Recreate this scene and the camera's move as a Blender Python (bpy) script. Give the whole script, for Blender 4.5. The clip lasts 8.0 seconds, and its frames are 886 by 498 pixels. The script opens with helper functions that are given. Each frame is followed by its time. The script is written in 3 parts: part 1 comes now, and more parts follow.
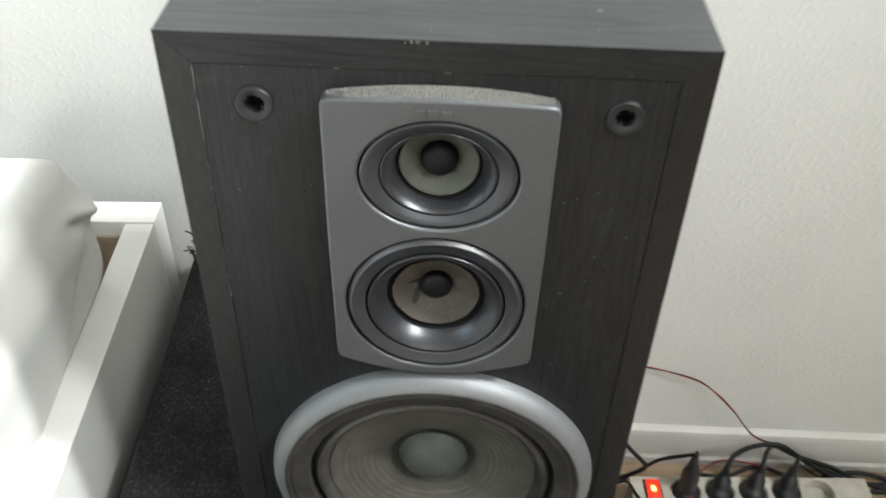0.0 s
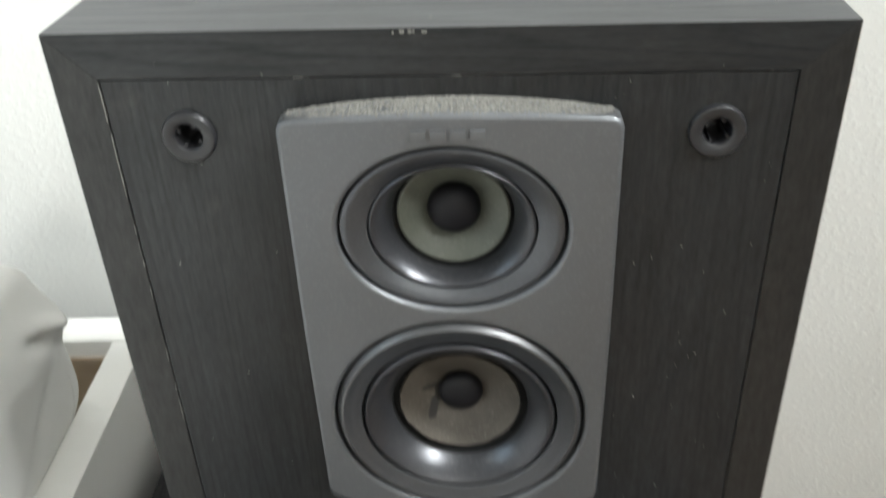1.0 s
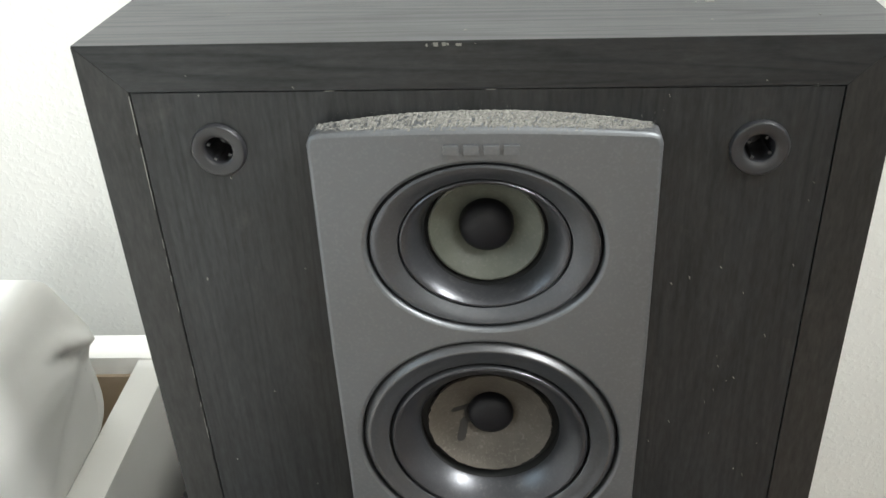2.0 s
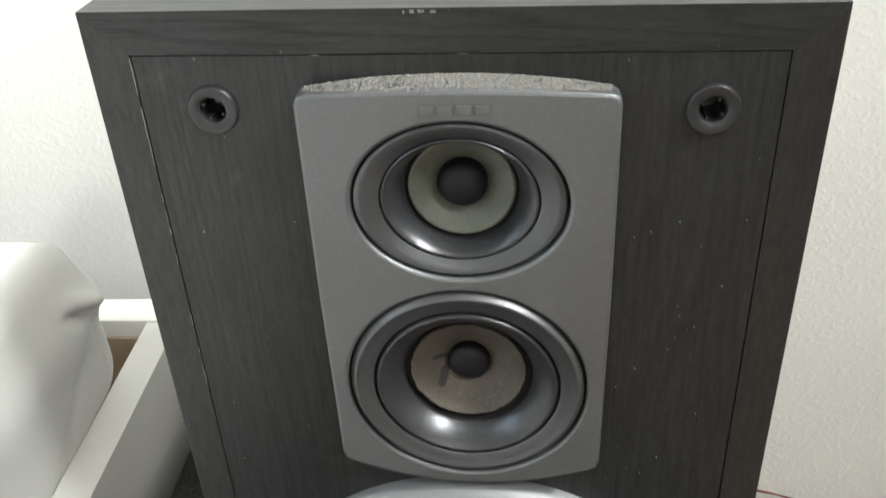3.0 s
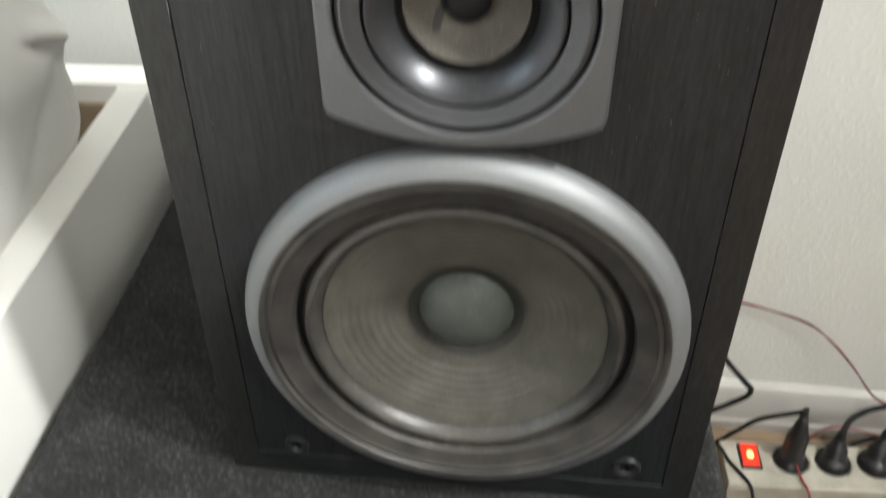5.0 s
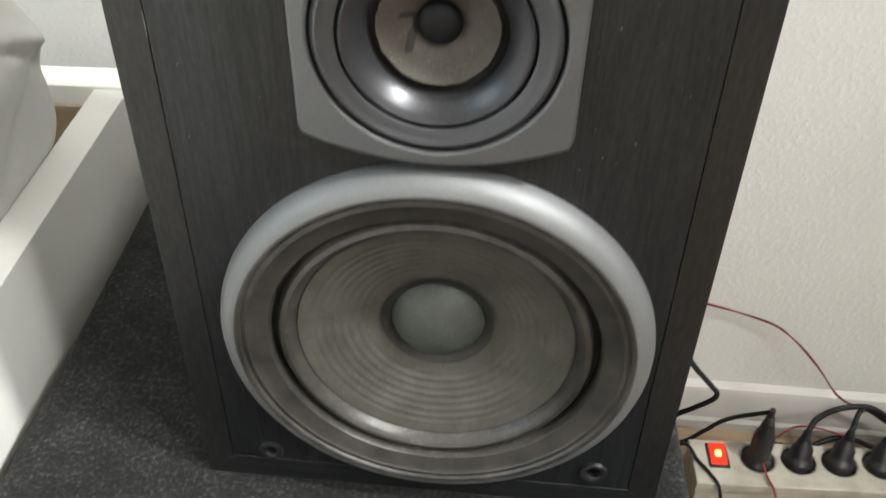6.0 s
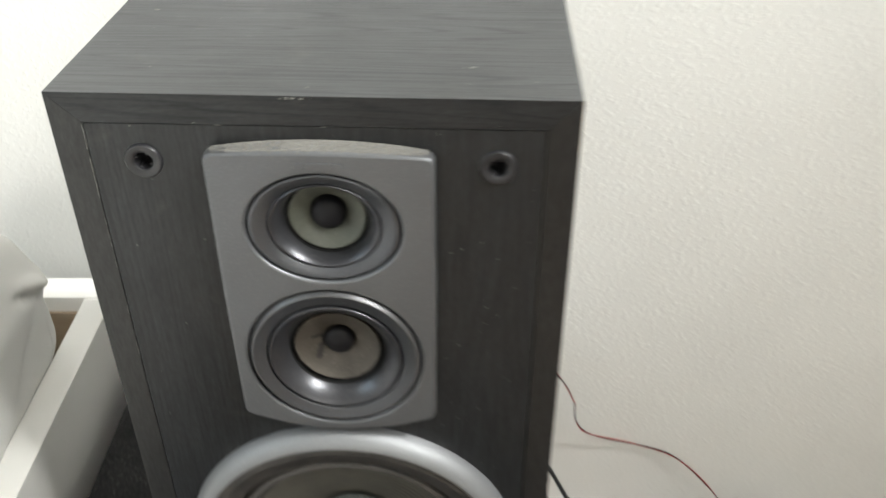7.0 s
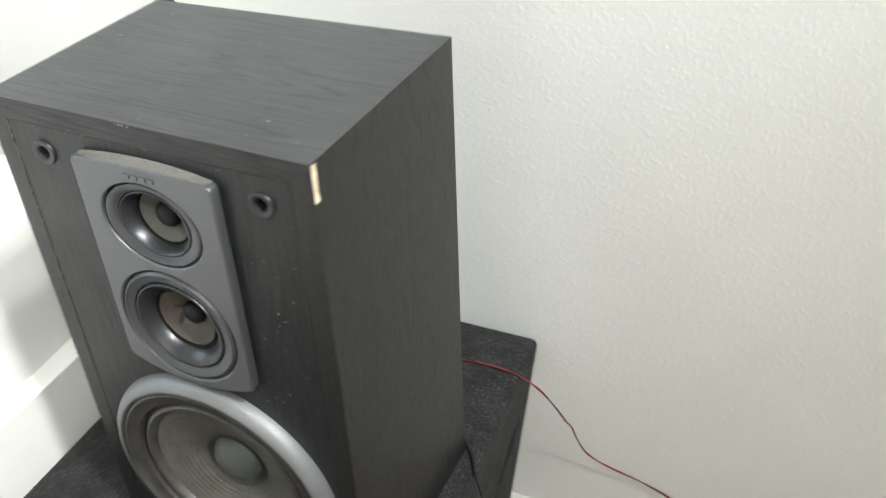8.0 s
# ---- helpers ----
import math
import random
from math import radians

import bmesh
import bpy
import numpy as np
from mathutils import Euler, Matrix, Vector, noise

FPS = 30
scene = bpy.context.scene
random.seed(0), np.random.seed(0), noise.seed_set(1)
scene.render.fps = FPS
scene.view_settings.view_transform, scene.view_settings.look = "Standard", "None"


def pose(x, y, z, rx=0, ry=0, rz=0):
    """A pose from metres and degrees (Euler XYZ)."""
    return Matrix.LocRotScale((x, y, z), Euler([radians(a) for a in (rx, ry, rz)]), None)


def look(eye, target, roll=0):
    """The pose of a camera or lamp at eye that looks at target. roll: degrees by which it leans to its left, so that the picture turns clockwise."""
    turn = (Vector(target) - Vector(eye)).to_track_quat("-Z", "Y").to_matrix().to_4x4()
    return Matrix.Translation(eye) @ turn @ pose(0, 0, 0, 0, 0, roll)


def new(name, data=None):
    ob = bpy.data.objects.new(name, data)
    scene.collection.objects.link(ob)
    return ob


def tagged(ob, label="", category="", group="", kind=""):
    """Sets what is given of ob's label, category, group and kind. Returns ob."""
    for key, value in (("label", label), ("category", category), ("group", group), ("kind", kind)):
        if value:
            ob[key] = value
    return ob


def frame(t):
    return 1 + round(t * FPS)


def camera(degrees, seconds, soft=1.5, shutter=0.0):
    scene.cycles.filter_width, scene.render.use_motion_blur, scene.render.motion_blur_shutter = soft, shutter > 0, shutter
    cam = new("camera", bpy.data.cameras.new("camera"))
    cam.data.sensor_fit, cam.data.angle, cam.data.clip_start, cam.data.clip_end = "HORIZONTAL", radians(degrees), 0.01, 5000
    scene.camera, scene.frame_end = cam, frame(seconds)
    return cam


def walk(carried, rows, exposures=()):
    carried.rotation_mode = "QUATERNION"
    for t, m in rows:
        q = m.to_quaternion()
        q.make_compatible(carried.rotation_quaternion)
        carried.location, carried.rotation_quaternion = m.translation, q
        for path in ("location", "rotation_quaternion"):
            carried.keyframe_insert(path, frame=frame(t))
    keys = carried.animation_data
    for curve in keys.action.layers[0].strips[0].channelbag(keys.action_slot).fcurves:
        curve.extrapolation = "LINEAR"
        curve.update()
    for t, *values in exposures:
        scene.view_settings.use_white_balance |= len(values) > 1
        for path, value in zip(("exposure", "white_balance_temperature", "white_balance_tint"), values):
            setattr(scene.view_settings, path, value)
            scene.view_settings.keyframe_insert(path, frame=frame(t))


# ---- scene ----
from mathutils.bvhtree import BVHTree

cam = camera(52.0, 8.0, shutter=0.7)
PATH = [
    (0, (0.0121, -0.4013, 0.6916), (-0.0093, 1.0183, -0.5199), 1.8),
    (0.5, (0.0196, -0.3229, 0.6123), (-0.0588, 1.1377, -0.5479), -0.5),
    (1, (0.0224, -0.2987, 0.5833), (-0.1045, 1.2721, -0.4172), -2.6),
    (1.2, (0.0187, -0.2912, 0.5805), (-0.1176, 1.302, -0.3836), -3.1),
    (2.3, (0.0205, -0.2968, 0.5777), (-0.1708, 1.2927, -0.3808), -2.8),
    (2.5, (0.0261, -0.3024, 0.5787), (-0.1708, 1.2824, -0.3864), -2.9),
    (3, (0.0355, -0.3192, 0.5824), (-0.1671, 1.2469, -0.4135), -3.1),
    (3.5, (0.0383, -0.3239, 0.5619), (-0.182, 1.2161, -0.4685), -2.9),
    (4, (0.0317, -0.3341, 0.5311), (-0.168, 1.1965, -0.5189), -2.7),
    (4.5, (0.0355, -0.3397, 0.4956), (-0.1652, 1.1639, -0.5927), -1.8),
    (5, (0.0327, -0.3453, 0.4648), (-0.1353, 1.1023, -0.7009), -0.3),
    (5.1, (0.0327, -0.3453, 0.4583), (-0.1335, 1.0892, -0.7243), -0.1),
    (6.3, (0.0401, -0.3472, 0.5087), (-0.0756, 1.1023, -0.6617), 1.3),
    (6.5, (0.0504, -0.3491, 0.5712), (-0.0831, 1.1648, -0.5133), 0.8),
    (6.7, (0.056, -0.3687, 0.6197), (-0.0317, 1.1947, -0.3967), 0.6),
    (7, (0.0868, -0.4228, 0.6823), (0.0187, 1.1097, -0.3808), -0.1),
    (7.5, (0.1969, -0.4639, 0.7327), (0.0215, 1.0127, -0.3957), 1.2),
    (7.7, (0.2819, -0.4415, 0.742), (-0.0765, 1.0136, -0.3715), 0.3),
    (8, (0.4278, -0.4, 0.7672), (-0.2434, 0.9529, -0.3304), -2.5),
]
walk(cam, [(t, look(eye, target, roll)) for t, eye, target, roll in PATH],
     exposures=[(0, -0.68, 6270, 8), (1.2, -0.59, 6250, 8), (2.5, -0.58, 6390, 8), (5, -0.52, 6490, 8.5), (6.5, -0.53, 6540, 10), (8, -0.66, 6350, 8.5)])

# ---- sizes: z = 0 is the carpeted box's top, y = 0 the loudspeaker's front ----
FLOOR, CEIL = -0.39, 3.7
WALL_Y = 0.425
ROOM_L, ROOM_R, ROOM_F = -2.3, 2.0, -3.6
SPK_W, SPK_H, SPK_D = 0.28, 0.482, 0.212

# ---- world and lights ----
world = bpy.data.worlds.new("world")
scene.world = world
world.use_nodes = True
wn = world.node_tree
sky = wn.nodes.new("ShaderNodeTexSky")
sky.sky_type, sky.sun_disc = "NISHITA", False
sky.sun_elevation, sky.sun_rotation = radians(35), radians(105)
wn.nodes["Background"].inputs["Strength"].default_value = 0.12
wn.links.new(sky.outputs[0], wn.nodes["Background"].inputs["Color"])


def window_light(name, eye, target, width, height, watts, colour):
    lamp = bpy.data.lights.new(name, "AREA")
    lamp.shape, lamp.size, lamp.size_y = "RECTANGLE", width, height
    lamp.energy, lamp.color = watts, colour
    ob = new(name, lamp)
    ob.matrix_world = look(eye, target)
    return ob


# two high windows to the right, out of view, thick wall and deep sills added to shade the back wall; wider openings in
# the walls to the left and behind
WALL_R = 0.36
WIN_R = [(-2.15, -1.35), (-1.1, -0.45)]
WIN_Z = (2.74, 3.5)
WIN_L, WIN_LZ = (-0.9, 1.3), (1.0, 2.0)
FILL_F, FILL_FZ = (0.6, 1.5), (0.7, 2.0)
DAY = (0.975, 0.98, 0.945)
for wy, ww, watts in ((-1.74, 0.6, 335), (-0.79, 0.28, 540)):
    window_light("window_light", (ROOM_R + WALL_R - 0.02, wy, 3.2), (0.0, 0.0, 0.2), ww, 0.36, watts, DAY)
window_light("window_light", (ROOM_L - 0.02, WIN_L[0], sum(WIN_LZ) / 2), (ROOM_L + 1, WIN_L[0] + 0.2, sum(WIN_LZ) / 2 - 0.35), WIN_L[1], WIN_LZ[1] - WIN_LZ[0], 31, (0.74, 0.92, 1.0))
# fill panel added behind the camera to brighten wall and front
window_light("window_light", (FILL_F[0], ROOM_F + 0.0, sum(FILL_FZ) / 2), (FILL_F[0], ROOM_F + 1, sum(FILL_FZ) / 2 - 0.3), FILL_F[1], FILL_FZ[1] - FILL_FZ[0], 44, (1.0, 0.94, 0.81))


# ---- materials ----
def material(name, colour, rough=0.5, metal=0.0):
    m = bpy.data.materials.new(name)
    m.use_nodes = True
    b = m.node_tree.nodes["Principled BSDF"]
    b.inputs["Base Color"].default_value = (*colour, 1)
    b.inputs["Roughness"].default_value = rough
    b.inputs["Metallic"].default_value = metal
    return m


def tex(m, kind, scale, stretch=(1, 1, 1), detail=4.0, rough=0.6):
    """A texture in the object's metres; stretch squeezes it along the axes."""
    n = m.node_tree.nodes
    co, mp = n.new("ShaderNodeTexCoord"), n.new("ShaderNodeMapping")
    mp.inputs["Scale"].default_value = stretch
    t = n.new(kind)
    t.inputs["Scale"].default_value = scale
    if kind == "ShaderNodeTexNoise":
        t.inputs["Detail"].default_value, t.inputs["Roughness"].default_value = detail, rough
    m.node_tree.links.new(co.outputs["Object"], mp.inputs["Vector"])
    m.node_tree.links.new(mp.outputs["Vector"], t.inputs["Vector"])
    return t.outputs["Distance"] if kind == "ShaderNodeTexVoronoi" else t.outputs[0]


def ramp(m, value, stops):
    r = m.node_tree.nodes.new("ShaderNodeValToRGB")
    e = r.color_ramp.elements
    while len(e) < len(stops):
        e.new(0.5)
    for el, (p, c) in zip(e, stops):
        el.position = p
        el.color = (*c, 1) if isinstance(c, tuple) else (c, c, c, 1)
    m.node_tree.links.new(value, r.inputs[0])
    return r.outputs[0]


def mix(m, a, b, fac, how="MIX"):
    x = m.node_tree.nodes.new("ShaderNodeMix")
    x.data_type, x.blend_type = "RGBA", how
    for sock, v in ((x.inputs[0], fac), (x.inputs[6], a), (x.inputs[7], b)):
        if isinstance(v, bpy.types.NodeSocket):
            m.node_tree.links.new(v, sock)
        elif isinstance(v, tuple):
            sock.default_value = (*v, 1)
        else:
            sock.default_value = v
    return x.outputs[2]


def put(m, socket, value):
    m.node_tree.links.new(value, m.node_tree.nodes["Principled BSDF"].inputs[socket])


def bump(m, height, strength, distance):
    b = m.node_tree.nodes.new("ShaderNodeBump")
    b.inputs["Strength"].default_value, b.inputs["Distance"].default_value = strength, distance
    m.node_tree.links.new(height, b.inputs["Height"])
    old = m.node_tree.nodes["Principled BSDF"].inputs["Normal"]
    if old.links:
        m.node_tree.links.new(old.links[0].from_socket, b.inputs["Normal"])
    put(m, "Normal", b.outputs[0])


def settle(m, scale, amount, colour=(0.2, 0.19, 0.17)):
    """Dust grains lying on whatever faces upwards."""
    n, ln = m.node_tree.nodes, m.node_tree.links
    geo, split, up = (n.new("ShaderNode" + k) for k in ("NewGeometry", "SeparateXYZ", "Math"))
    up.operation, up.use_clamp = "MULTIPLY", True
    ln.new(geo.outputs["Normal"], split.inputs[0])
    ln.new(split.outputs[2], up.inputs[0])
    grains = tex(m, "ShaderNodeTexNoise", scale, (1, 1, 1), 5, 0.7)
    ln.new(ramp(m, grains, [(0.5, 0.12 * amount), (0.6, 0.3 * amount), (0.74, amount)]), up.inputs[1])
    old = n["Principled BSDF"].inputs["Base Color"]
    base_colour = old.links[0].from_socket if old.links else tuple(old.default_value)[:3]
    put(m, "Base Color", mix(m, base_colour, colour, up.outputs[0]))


def ash(name, stretch, dust_sheen=0.08, vein=0.7, tone=(1, 1, 1), dull=0.86, rings_in=20.0):
    """Black ash foil: long pores along the grain, a bluish-grey dusting that also paints the top's sheen."""
    m = material(name, (0.012, 0.012, 0.0125), 0.36)
    pores = tex(m, "ShaderNodeTexNoise", 380, stretch, 4, 0.6)
    bands = tex(m, "ShaderNodeTexNoise", 50, stretch, 4, 0.55)
    dust = tex(m, "ShaderNodeTexNoise", 9, (1, 1, 1), 4, 0.6)
    # annual rings: contour lines of a stretched noise
    rings = tex(m, "ShaderNodeTexNoise", 26, tuple(k * (1 if k == 1 else 0.7) for k in stretch), 2, 0.4)
    many, part_of = m.node_tree.nodes.new("ShaderNodeMath"), m.node_tree.nodes.new("ShaderNodeMath")
    many.operation, part_of.operation, many.inputs[1].default_value = "MULTIPLY", "FRACT", rings_in
    m.node_tree.links.new(rings, many.inputs[0])
    m.node_tree.links.new(many.outputs[0], part_of.inputs[0])
    veins = ramp(m, part_of.outputs[0], [(0.0, vein), (0.16, 1.0), (0.75, 0.97), (1.0, vein)])
    lines = ramp(m, pores, [(0.3, (0.0066, 0.0073, 0.0082)), (0.45, (0.0097, 0.0107, 0.012)), (0.7, (0.0125, 0.0137, 0.0153))])
    broad = ramp(m, bands, [(0.35, 0.88), (0.65, 1.06)])
    grit = tex(m, "ShaderNodeTexNoise", 700, tuple(max(k, 0.25) for k in stretch), 2, 0.6)
    colour = mix(m, mix(m, lines, broad, 1.0, "MULTIPLY"), ramp(m, grit, [(0.35, 0.6), (0.65, 1.3)]), 1.0, "MULTIPLY")
    # upward faces turn greyer: dust, plus sheen put into the colour
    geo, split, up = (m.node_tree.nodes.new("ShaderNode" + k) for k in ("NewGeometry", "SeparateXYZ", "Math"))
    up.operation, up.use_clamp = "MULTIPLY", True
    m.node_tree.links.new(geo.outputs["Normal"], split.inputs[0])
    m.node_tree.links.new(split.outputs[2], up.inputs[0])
    m.node_tree.links.new(ramp(m, dust, [(0.25, dust_sheen * 0.6), (0.8, dust_sheen * 1.5)]), up.inputs[1])
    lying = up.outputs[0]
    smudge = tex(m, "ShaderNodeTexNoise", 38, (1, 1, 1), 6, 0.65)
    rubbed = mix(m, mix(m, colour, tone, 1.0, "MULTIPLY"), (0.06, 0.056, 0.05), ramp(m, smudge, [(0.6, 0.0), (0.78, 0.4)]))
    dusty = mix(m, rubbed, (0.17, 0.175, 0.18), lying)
    put(m, "Base Color", mix(m, dusty, veins, 1.0, "MULTIPLY"))
    put(m, "Roughness", mix(m, ramp(m, pores, [(0.3, 0.46), (0.6, 0.38)]), ramp(m, part_of.outputs[0], [(0.0, 0.48), (0.16, 0.4), (0.75, 0.4), (1.0, 0.48)]), 0.5))
    gloss = mix(m, ramp(m, pores, [(0.3, 0.39), (0.62, 0.46)]), ramp(m, part_of.outputs[0], [(0.0, dull), (0.2, 1.03), (0.7, 1.0), (1.0, dull)]), 1.0, "MULTIPLY")
    put(m, "Specular IOR Level", gloss)
    bump(m, pores, 0.2, 0.0003)
    bump(m, veins, 0.12, 0.0003)
    return m


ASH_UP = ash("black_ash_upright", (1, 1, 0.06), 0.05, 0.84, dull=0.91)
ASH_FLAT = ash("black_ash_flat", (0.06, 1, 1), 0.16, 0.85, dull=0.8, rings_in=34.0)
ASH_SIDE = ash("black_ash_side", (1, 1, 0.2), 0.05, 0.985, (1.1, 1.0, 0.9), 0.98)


def silver(name, colour, rough, fleck=0.05, metal=0.75):
    m = material(name, colour, rough, metal)
    fine = tex(m, "ShaderNodeTexNoise", 900, (1, 1, 1), 2, 0.5)
    wear = tex(m, "ShaderNodeTexNoise", 22, (1, 1, 1), 5, 0.6)
    low = tuple(c * 0.86 for c in colour)
    put(m, "Base Color", mix(m, mix(m, low, colour, wear), tuple(min(1, c * 1.25) for c in colour), ramp(m, fine, [(0.5, 0.0), (0.8, 0.5)])))
    put(m, "Roughness", ramp(m, wear, [(0.3, rough - 0.03), (0.75, rough + 0.06)]))
    bump(m, fine, fleck, 0.0003)
    return m


PLATE = silver("grey_silver_paint", (0.145, 0.15, 0.159), 0.46)
RING = silver("silver_ring_paint", (0.2, 0.205, 0.213), 0.54, 0.25, 0.6)
GUN = silver("gunmetal_gloss", (0.058, 0.059, 0.066), 0.35, 0.0)
GUN2 = silver("gunmetal_satin", (0.086, 0.09, 0.1), 0.36, 0.0)
CHROME = silver("bright_rim", (0.1, 0.1, 0.104), 0.4, 0.0)
BLACK = material("black_plastic", (0.014, 0.014, 0.016), 0.38)
GAP = material("black_gap", (0.004, 0.004, 0.004), 0.9)
DOME = material("black_dome", (0.005, 0.005, 0.007), 0.5)
DOME.node_tree.nodes["Principled BSDF"].inputs["Specular IOR Level"].default_value = 0.25
RUBBER = material("black_rubber", (0.03, 0.028, 0.028), 0.42)
bump(RUBBER, tex(RUBBER, "ShaderNodeTexNoise", 160, (1, 1, 1), 3), 0.2, 0.0006)
put(RUBBER, "Base Color", ramp(RUBBER, tex(RUBBER, "ShaderNodeTexNoise", 45, (1, 1, 1), 5), [(0.35, (0.019, 0.018, 0.0175)), (0.75, (0.06, 0.054, 0.049))]))

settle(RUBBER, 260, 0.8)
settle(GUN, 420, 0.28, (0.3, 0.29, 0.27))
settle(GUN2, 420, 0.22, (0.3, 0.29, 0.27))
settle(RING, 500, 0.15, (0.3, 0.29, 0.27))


def paper(name, dark, light, rough):
    m = material(name, light, rough)
    spots = tex(m, "ShaderNodeTexNoise", 55, (1, 1, 1), 5, 0.65)
    fine = tex(m, "ShaderNodeTexNoise", 700, (1, 1, 1), 2)
    put(m, "Base Color", mix(m, ramp(m, spots, [(0.3, dark), (0.65, light)]), (0.25, 0.24, 0.21), ramp(m, fine, [(0.55, 0.0), (0.85, 0.25)])))
    bump(m, fine, 0.25, 0.0005)
    return m


CONE_W = paper("woofer_paper", (0.045, 0.043, 0.036), (0.078, 0.074, 0.063), 0.5)
CONE_M = paper("mid_paper", (0.036, 0.03, 0.024), (0.058, 0.049, 0.039), 0.6)
CONE_T = paper("tweeter_paper", (0.05, 0.054, 0.044), (0.08, 0.085, 0.069), 0.5)
CAP_W = paper("cap_paper", (0.036, 0.041, 0.036), (0.062, 0.068, 0.061), 0.58)
CAP_EDGE = paper("cap_edge", (0.012, 0.012, 0.011), (0.026, 0.026, 0.023), 0.5)
DENT = material("dent_shade", (0.011, 0.01, 0.009), 0.6)

DUST = material("grey_dust", (0.3, 0.29, 0.27), 0.95)
put(DUST, "Base Color", ramp(DUST, tex(DUST, "ShaderNodeTexNoise", 1100, (1, 1, 1), 4), [(0.35, (0.085, 0.081, 0.073)), (0.65, (0.18, 0.174, 0.158))]))
LINT = material("pale_lint", (0.19, 0.185, 0.17), 0.9)
CHIP = material("bare_chipboard", (0.62, 0.52, 0.38), 0.85)
put(CHIP, "Base Color", ramp(CHIP, tex(CHIP, "ShaderNodeTexNoise", 300, (1, 1, 0.4), 4), [(0.35, (0.4, 0.3, 0.2)), (0.55, (0.72, 0.63, 0.48))]))

CARPET = material("charcoal_carpet", (0.03, 0.03, 0.032), 0.95)
c_fleck = tex(CARPET, "ShaderNodeTexNoise", 300, (1, 1, 1), 5, 0.75)
c_patch = tex(CARPET, "ShaderNodeTexNoise", 26, (1, 1, 1), 6, 0.7)
c_base = ramp(CARPET, c_fleck, [(0.4, (0.004, 0.004, 0.0045)), (0.54, (0.018, 0.018, 0.019)), (0.7, (0.1, 0.1, 0.097))])
put(CARPET, "Base Color", mix(CARPET, c_base, ramp(CARPET, c_patch, [(0.36, 0.22), (0.66, 1.45)]), 1.0, "MULTIPLY"))
bump(CARPET, c_fleck, 0.9, 0.003)

WALL = material("woodchip_wall", (0.72, 0.71, 0.69), 0.85)
w_chip = tex(WALL, "ShaderNodeTexVoronoi", 130, (0.7, 1, 1))
w_soft = tex(WALL, "ShaderNodeTexNoise", 215, (0.85, 1, 1), 3, 0.5)
w_big = tex(WALL, "ShaderNodeTexNoise", 3, (1, 1, 1), 4, 0.55)
put(WALL, "Base Color", ramp(WALL, w_big, [(0.3, (0.6, 0.595, 0.573)), (0.7, (0.66, 0.655, 0.633))]))
bump(WALL, ramp(WALL, w_soft, [(0.47, 0.0), (0.72, 1.0)]), 0.21, 0.0014)
bump(WALL, ramp(WALL, w_chip, [(0.0, 1.0), (0.42, 0.0)]), 0.06, 0.001)

# unseen walls, toned down only to cut light bounced about the room
WALL_DIM = material("bounce_cut_wall", (0.45, 0.44, 0.42), 0.9)
put(WALL_DIM, "Base Color", ramp(WALL_DIM, tex(WALL_DIM, "ShaderNodeTexNoise", 3, (1, 1, 1), 4), [(0.3, (0.4, 0.395, 0.375)), (0.7, (0.48, 0.47, 0.45))]))
# unseen ceiling, its grey chosen for weaker bounce and reflections
CEILING_M = material("bounce_cut_ceiling", (0.46, 0.46, 0.455), 0.9)
bump(CEILING_M, tex(CEILING_M, "ShaderNodeTexNoise", 90), 0.3, 0.002)
LACQUER = material("white_lacquer", (0.78, 0.77, 0.745), 0.42)
put(LACQUER, "Base Color", ramp(LACQUER, tex(LACQUER, "ShaderNodeTexNoise", 7, (1, 1, 1), 5), [(0.3, (0.74, 0.73, 0.7)), (0.7, (0.8, 0.79, 0.765))]))
bump(LACQUER, tex(LACQUER, "ShaderNodeTexNoise", 260, (1, 1, 1), 2), 0.06, 0.0005)
RAW = material("raw_board", (0.42, 0.33, 0.24), 0.75)
put(RAW, "Base Color", ramp(RAW, tex(RAW, "ShaderNodeTexNoise", 30, (0.1, 1, 1), 5), [(0.3, (0.34, 0.26, 0.185)), (0.7, (0.47, 0.38, 0.28))]))
# white paint brought down to grey, carrying the shade along the floor
SKIRT = material("skirting_shaded_paint", (0.74, 0.72, 0.69), 0.4)
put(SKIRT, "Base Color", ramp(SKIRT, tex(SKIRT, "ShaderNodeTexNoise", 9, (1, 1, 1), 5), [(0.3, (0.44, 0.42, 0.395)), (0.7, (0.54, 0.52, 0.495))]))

CLOTH = material("white_cotton", (0.8, 0.79, 0.765), 0.9)
put(CLOTH, "Base Color", ramp(CLOTH, tex(CLOTH, "ShaderNodeTexNoise", 6, (1, 1, 1), 4), [(0.3, (0.66, 0.652, 0.63)), (0.7, (0.73, 0.722, 0.702))]))
bump(CLOTH, tex(CLOTH, "ShaderNodeTexNoise", 16, (1, 1, 1), 3), 0.2, 0.005)
bump(CLOTH, tex(CLOTH, "ShaderNodeTexNoise", 60, (1, 0.6, 1.4), 3), 0.16, 0.002)
bump(CLOTH, tex(CLOTH, "ShaderNodeTexNoise", 900, (1, 1, 1), 2), 0.15, 0.0006)

OAK = material("laminate_oak", (0.42, 0.3, 0.19), 0.45)
o_grain = tex(OAK, "ShaderNodeTexNoise", 55, (0.06, 1, 1), 5, 0.6)
o_rand = OAK.node_tree.nodes.new("ShaderNodeObjectInfo").outputs["Random"]
o_col = ramp(OAK, o_grain, [(0.3, (0.17, 0.115, 0.07)), (0.7, (0.3, 0.215, 0.14))])
put(OAK, "Base Color", mix(OAK, o_col, ramp(OAK, o_rand, [(0.0, 0.82), (1.0, 1.1)]), 1.0, "MULTIPLY"))
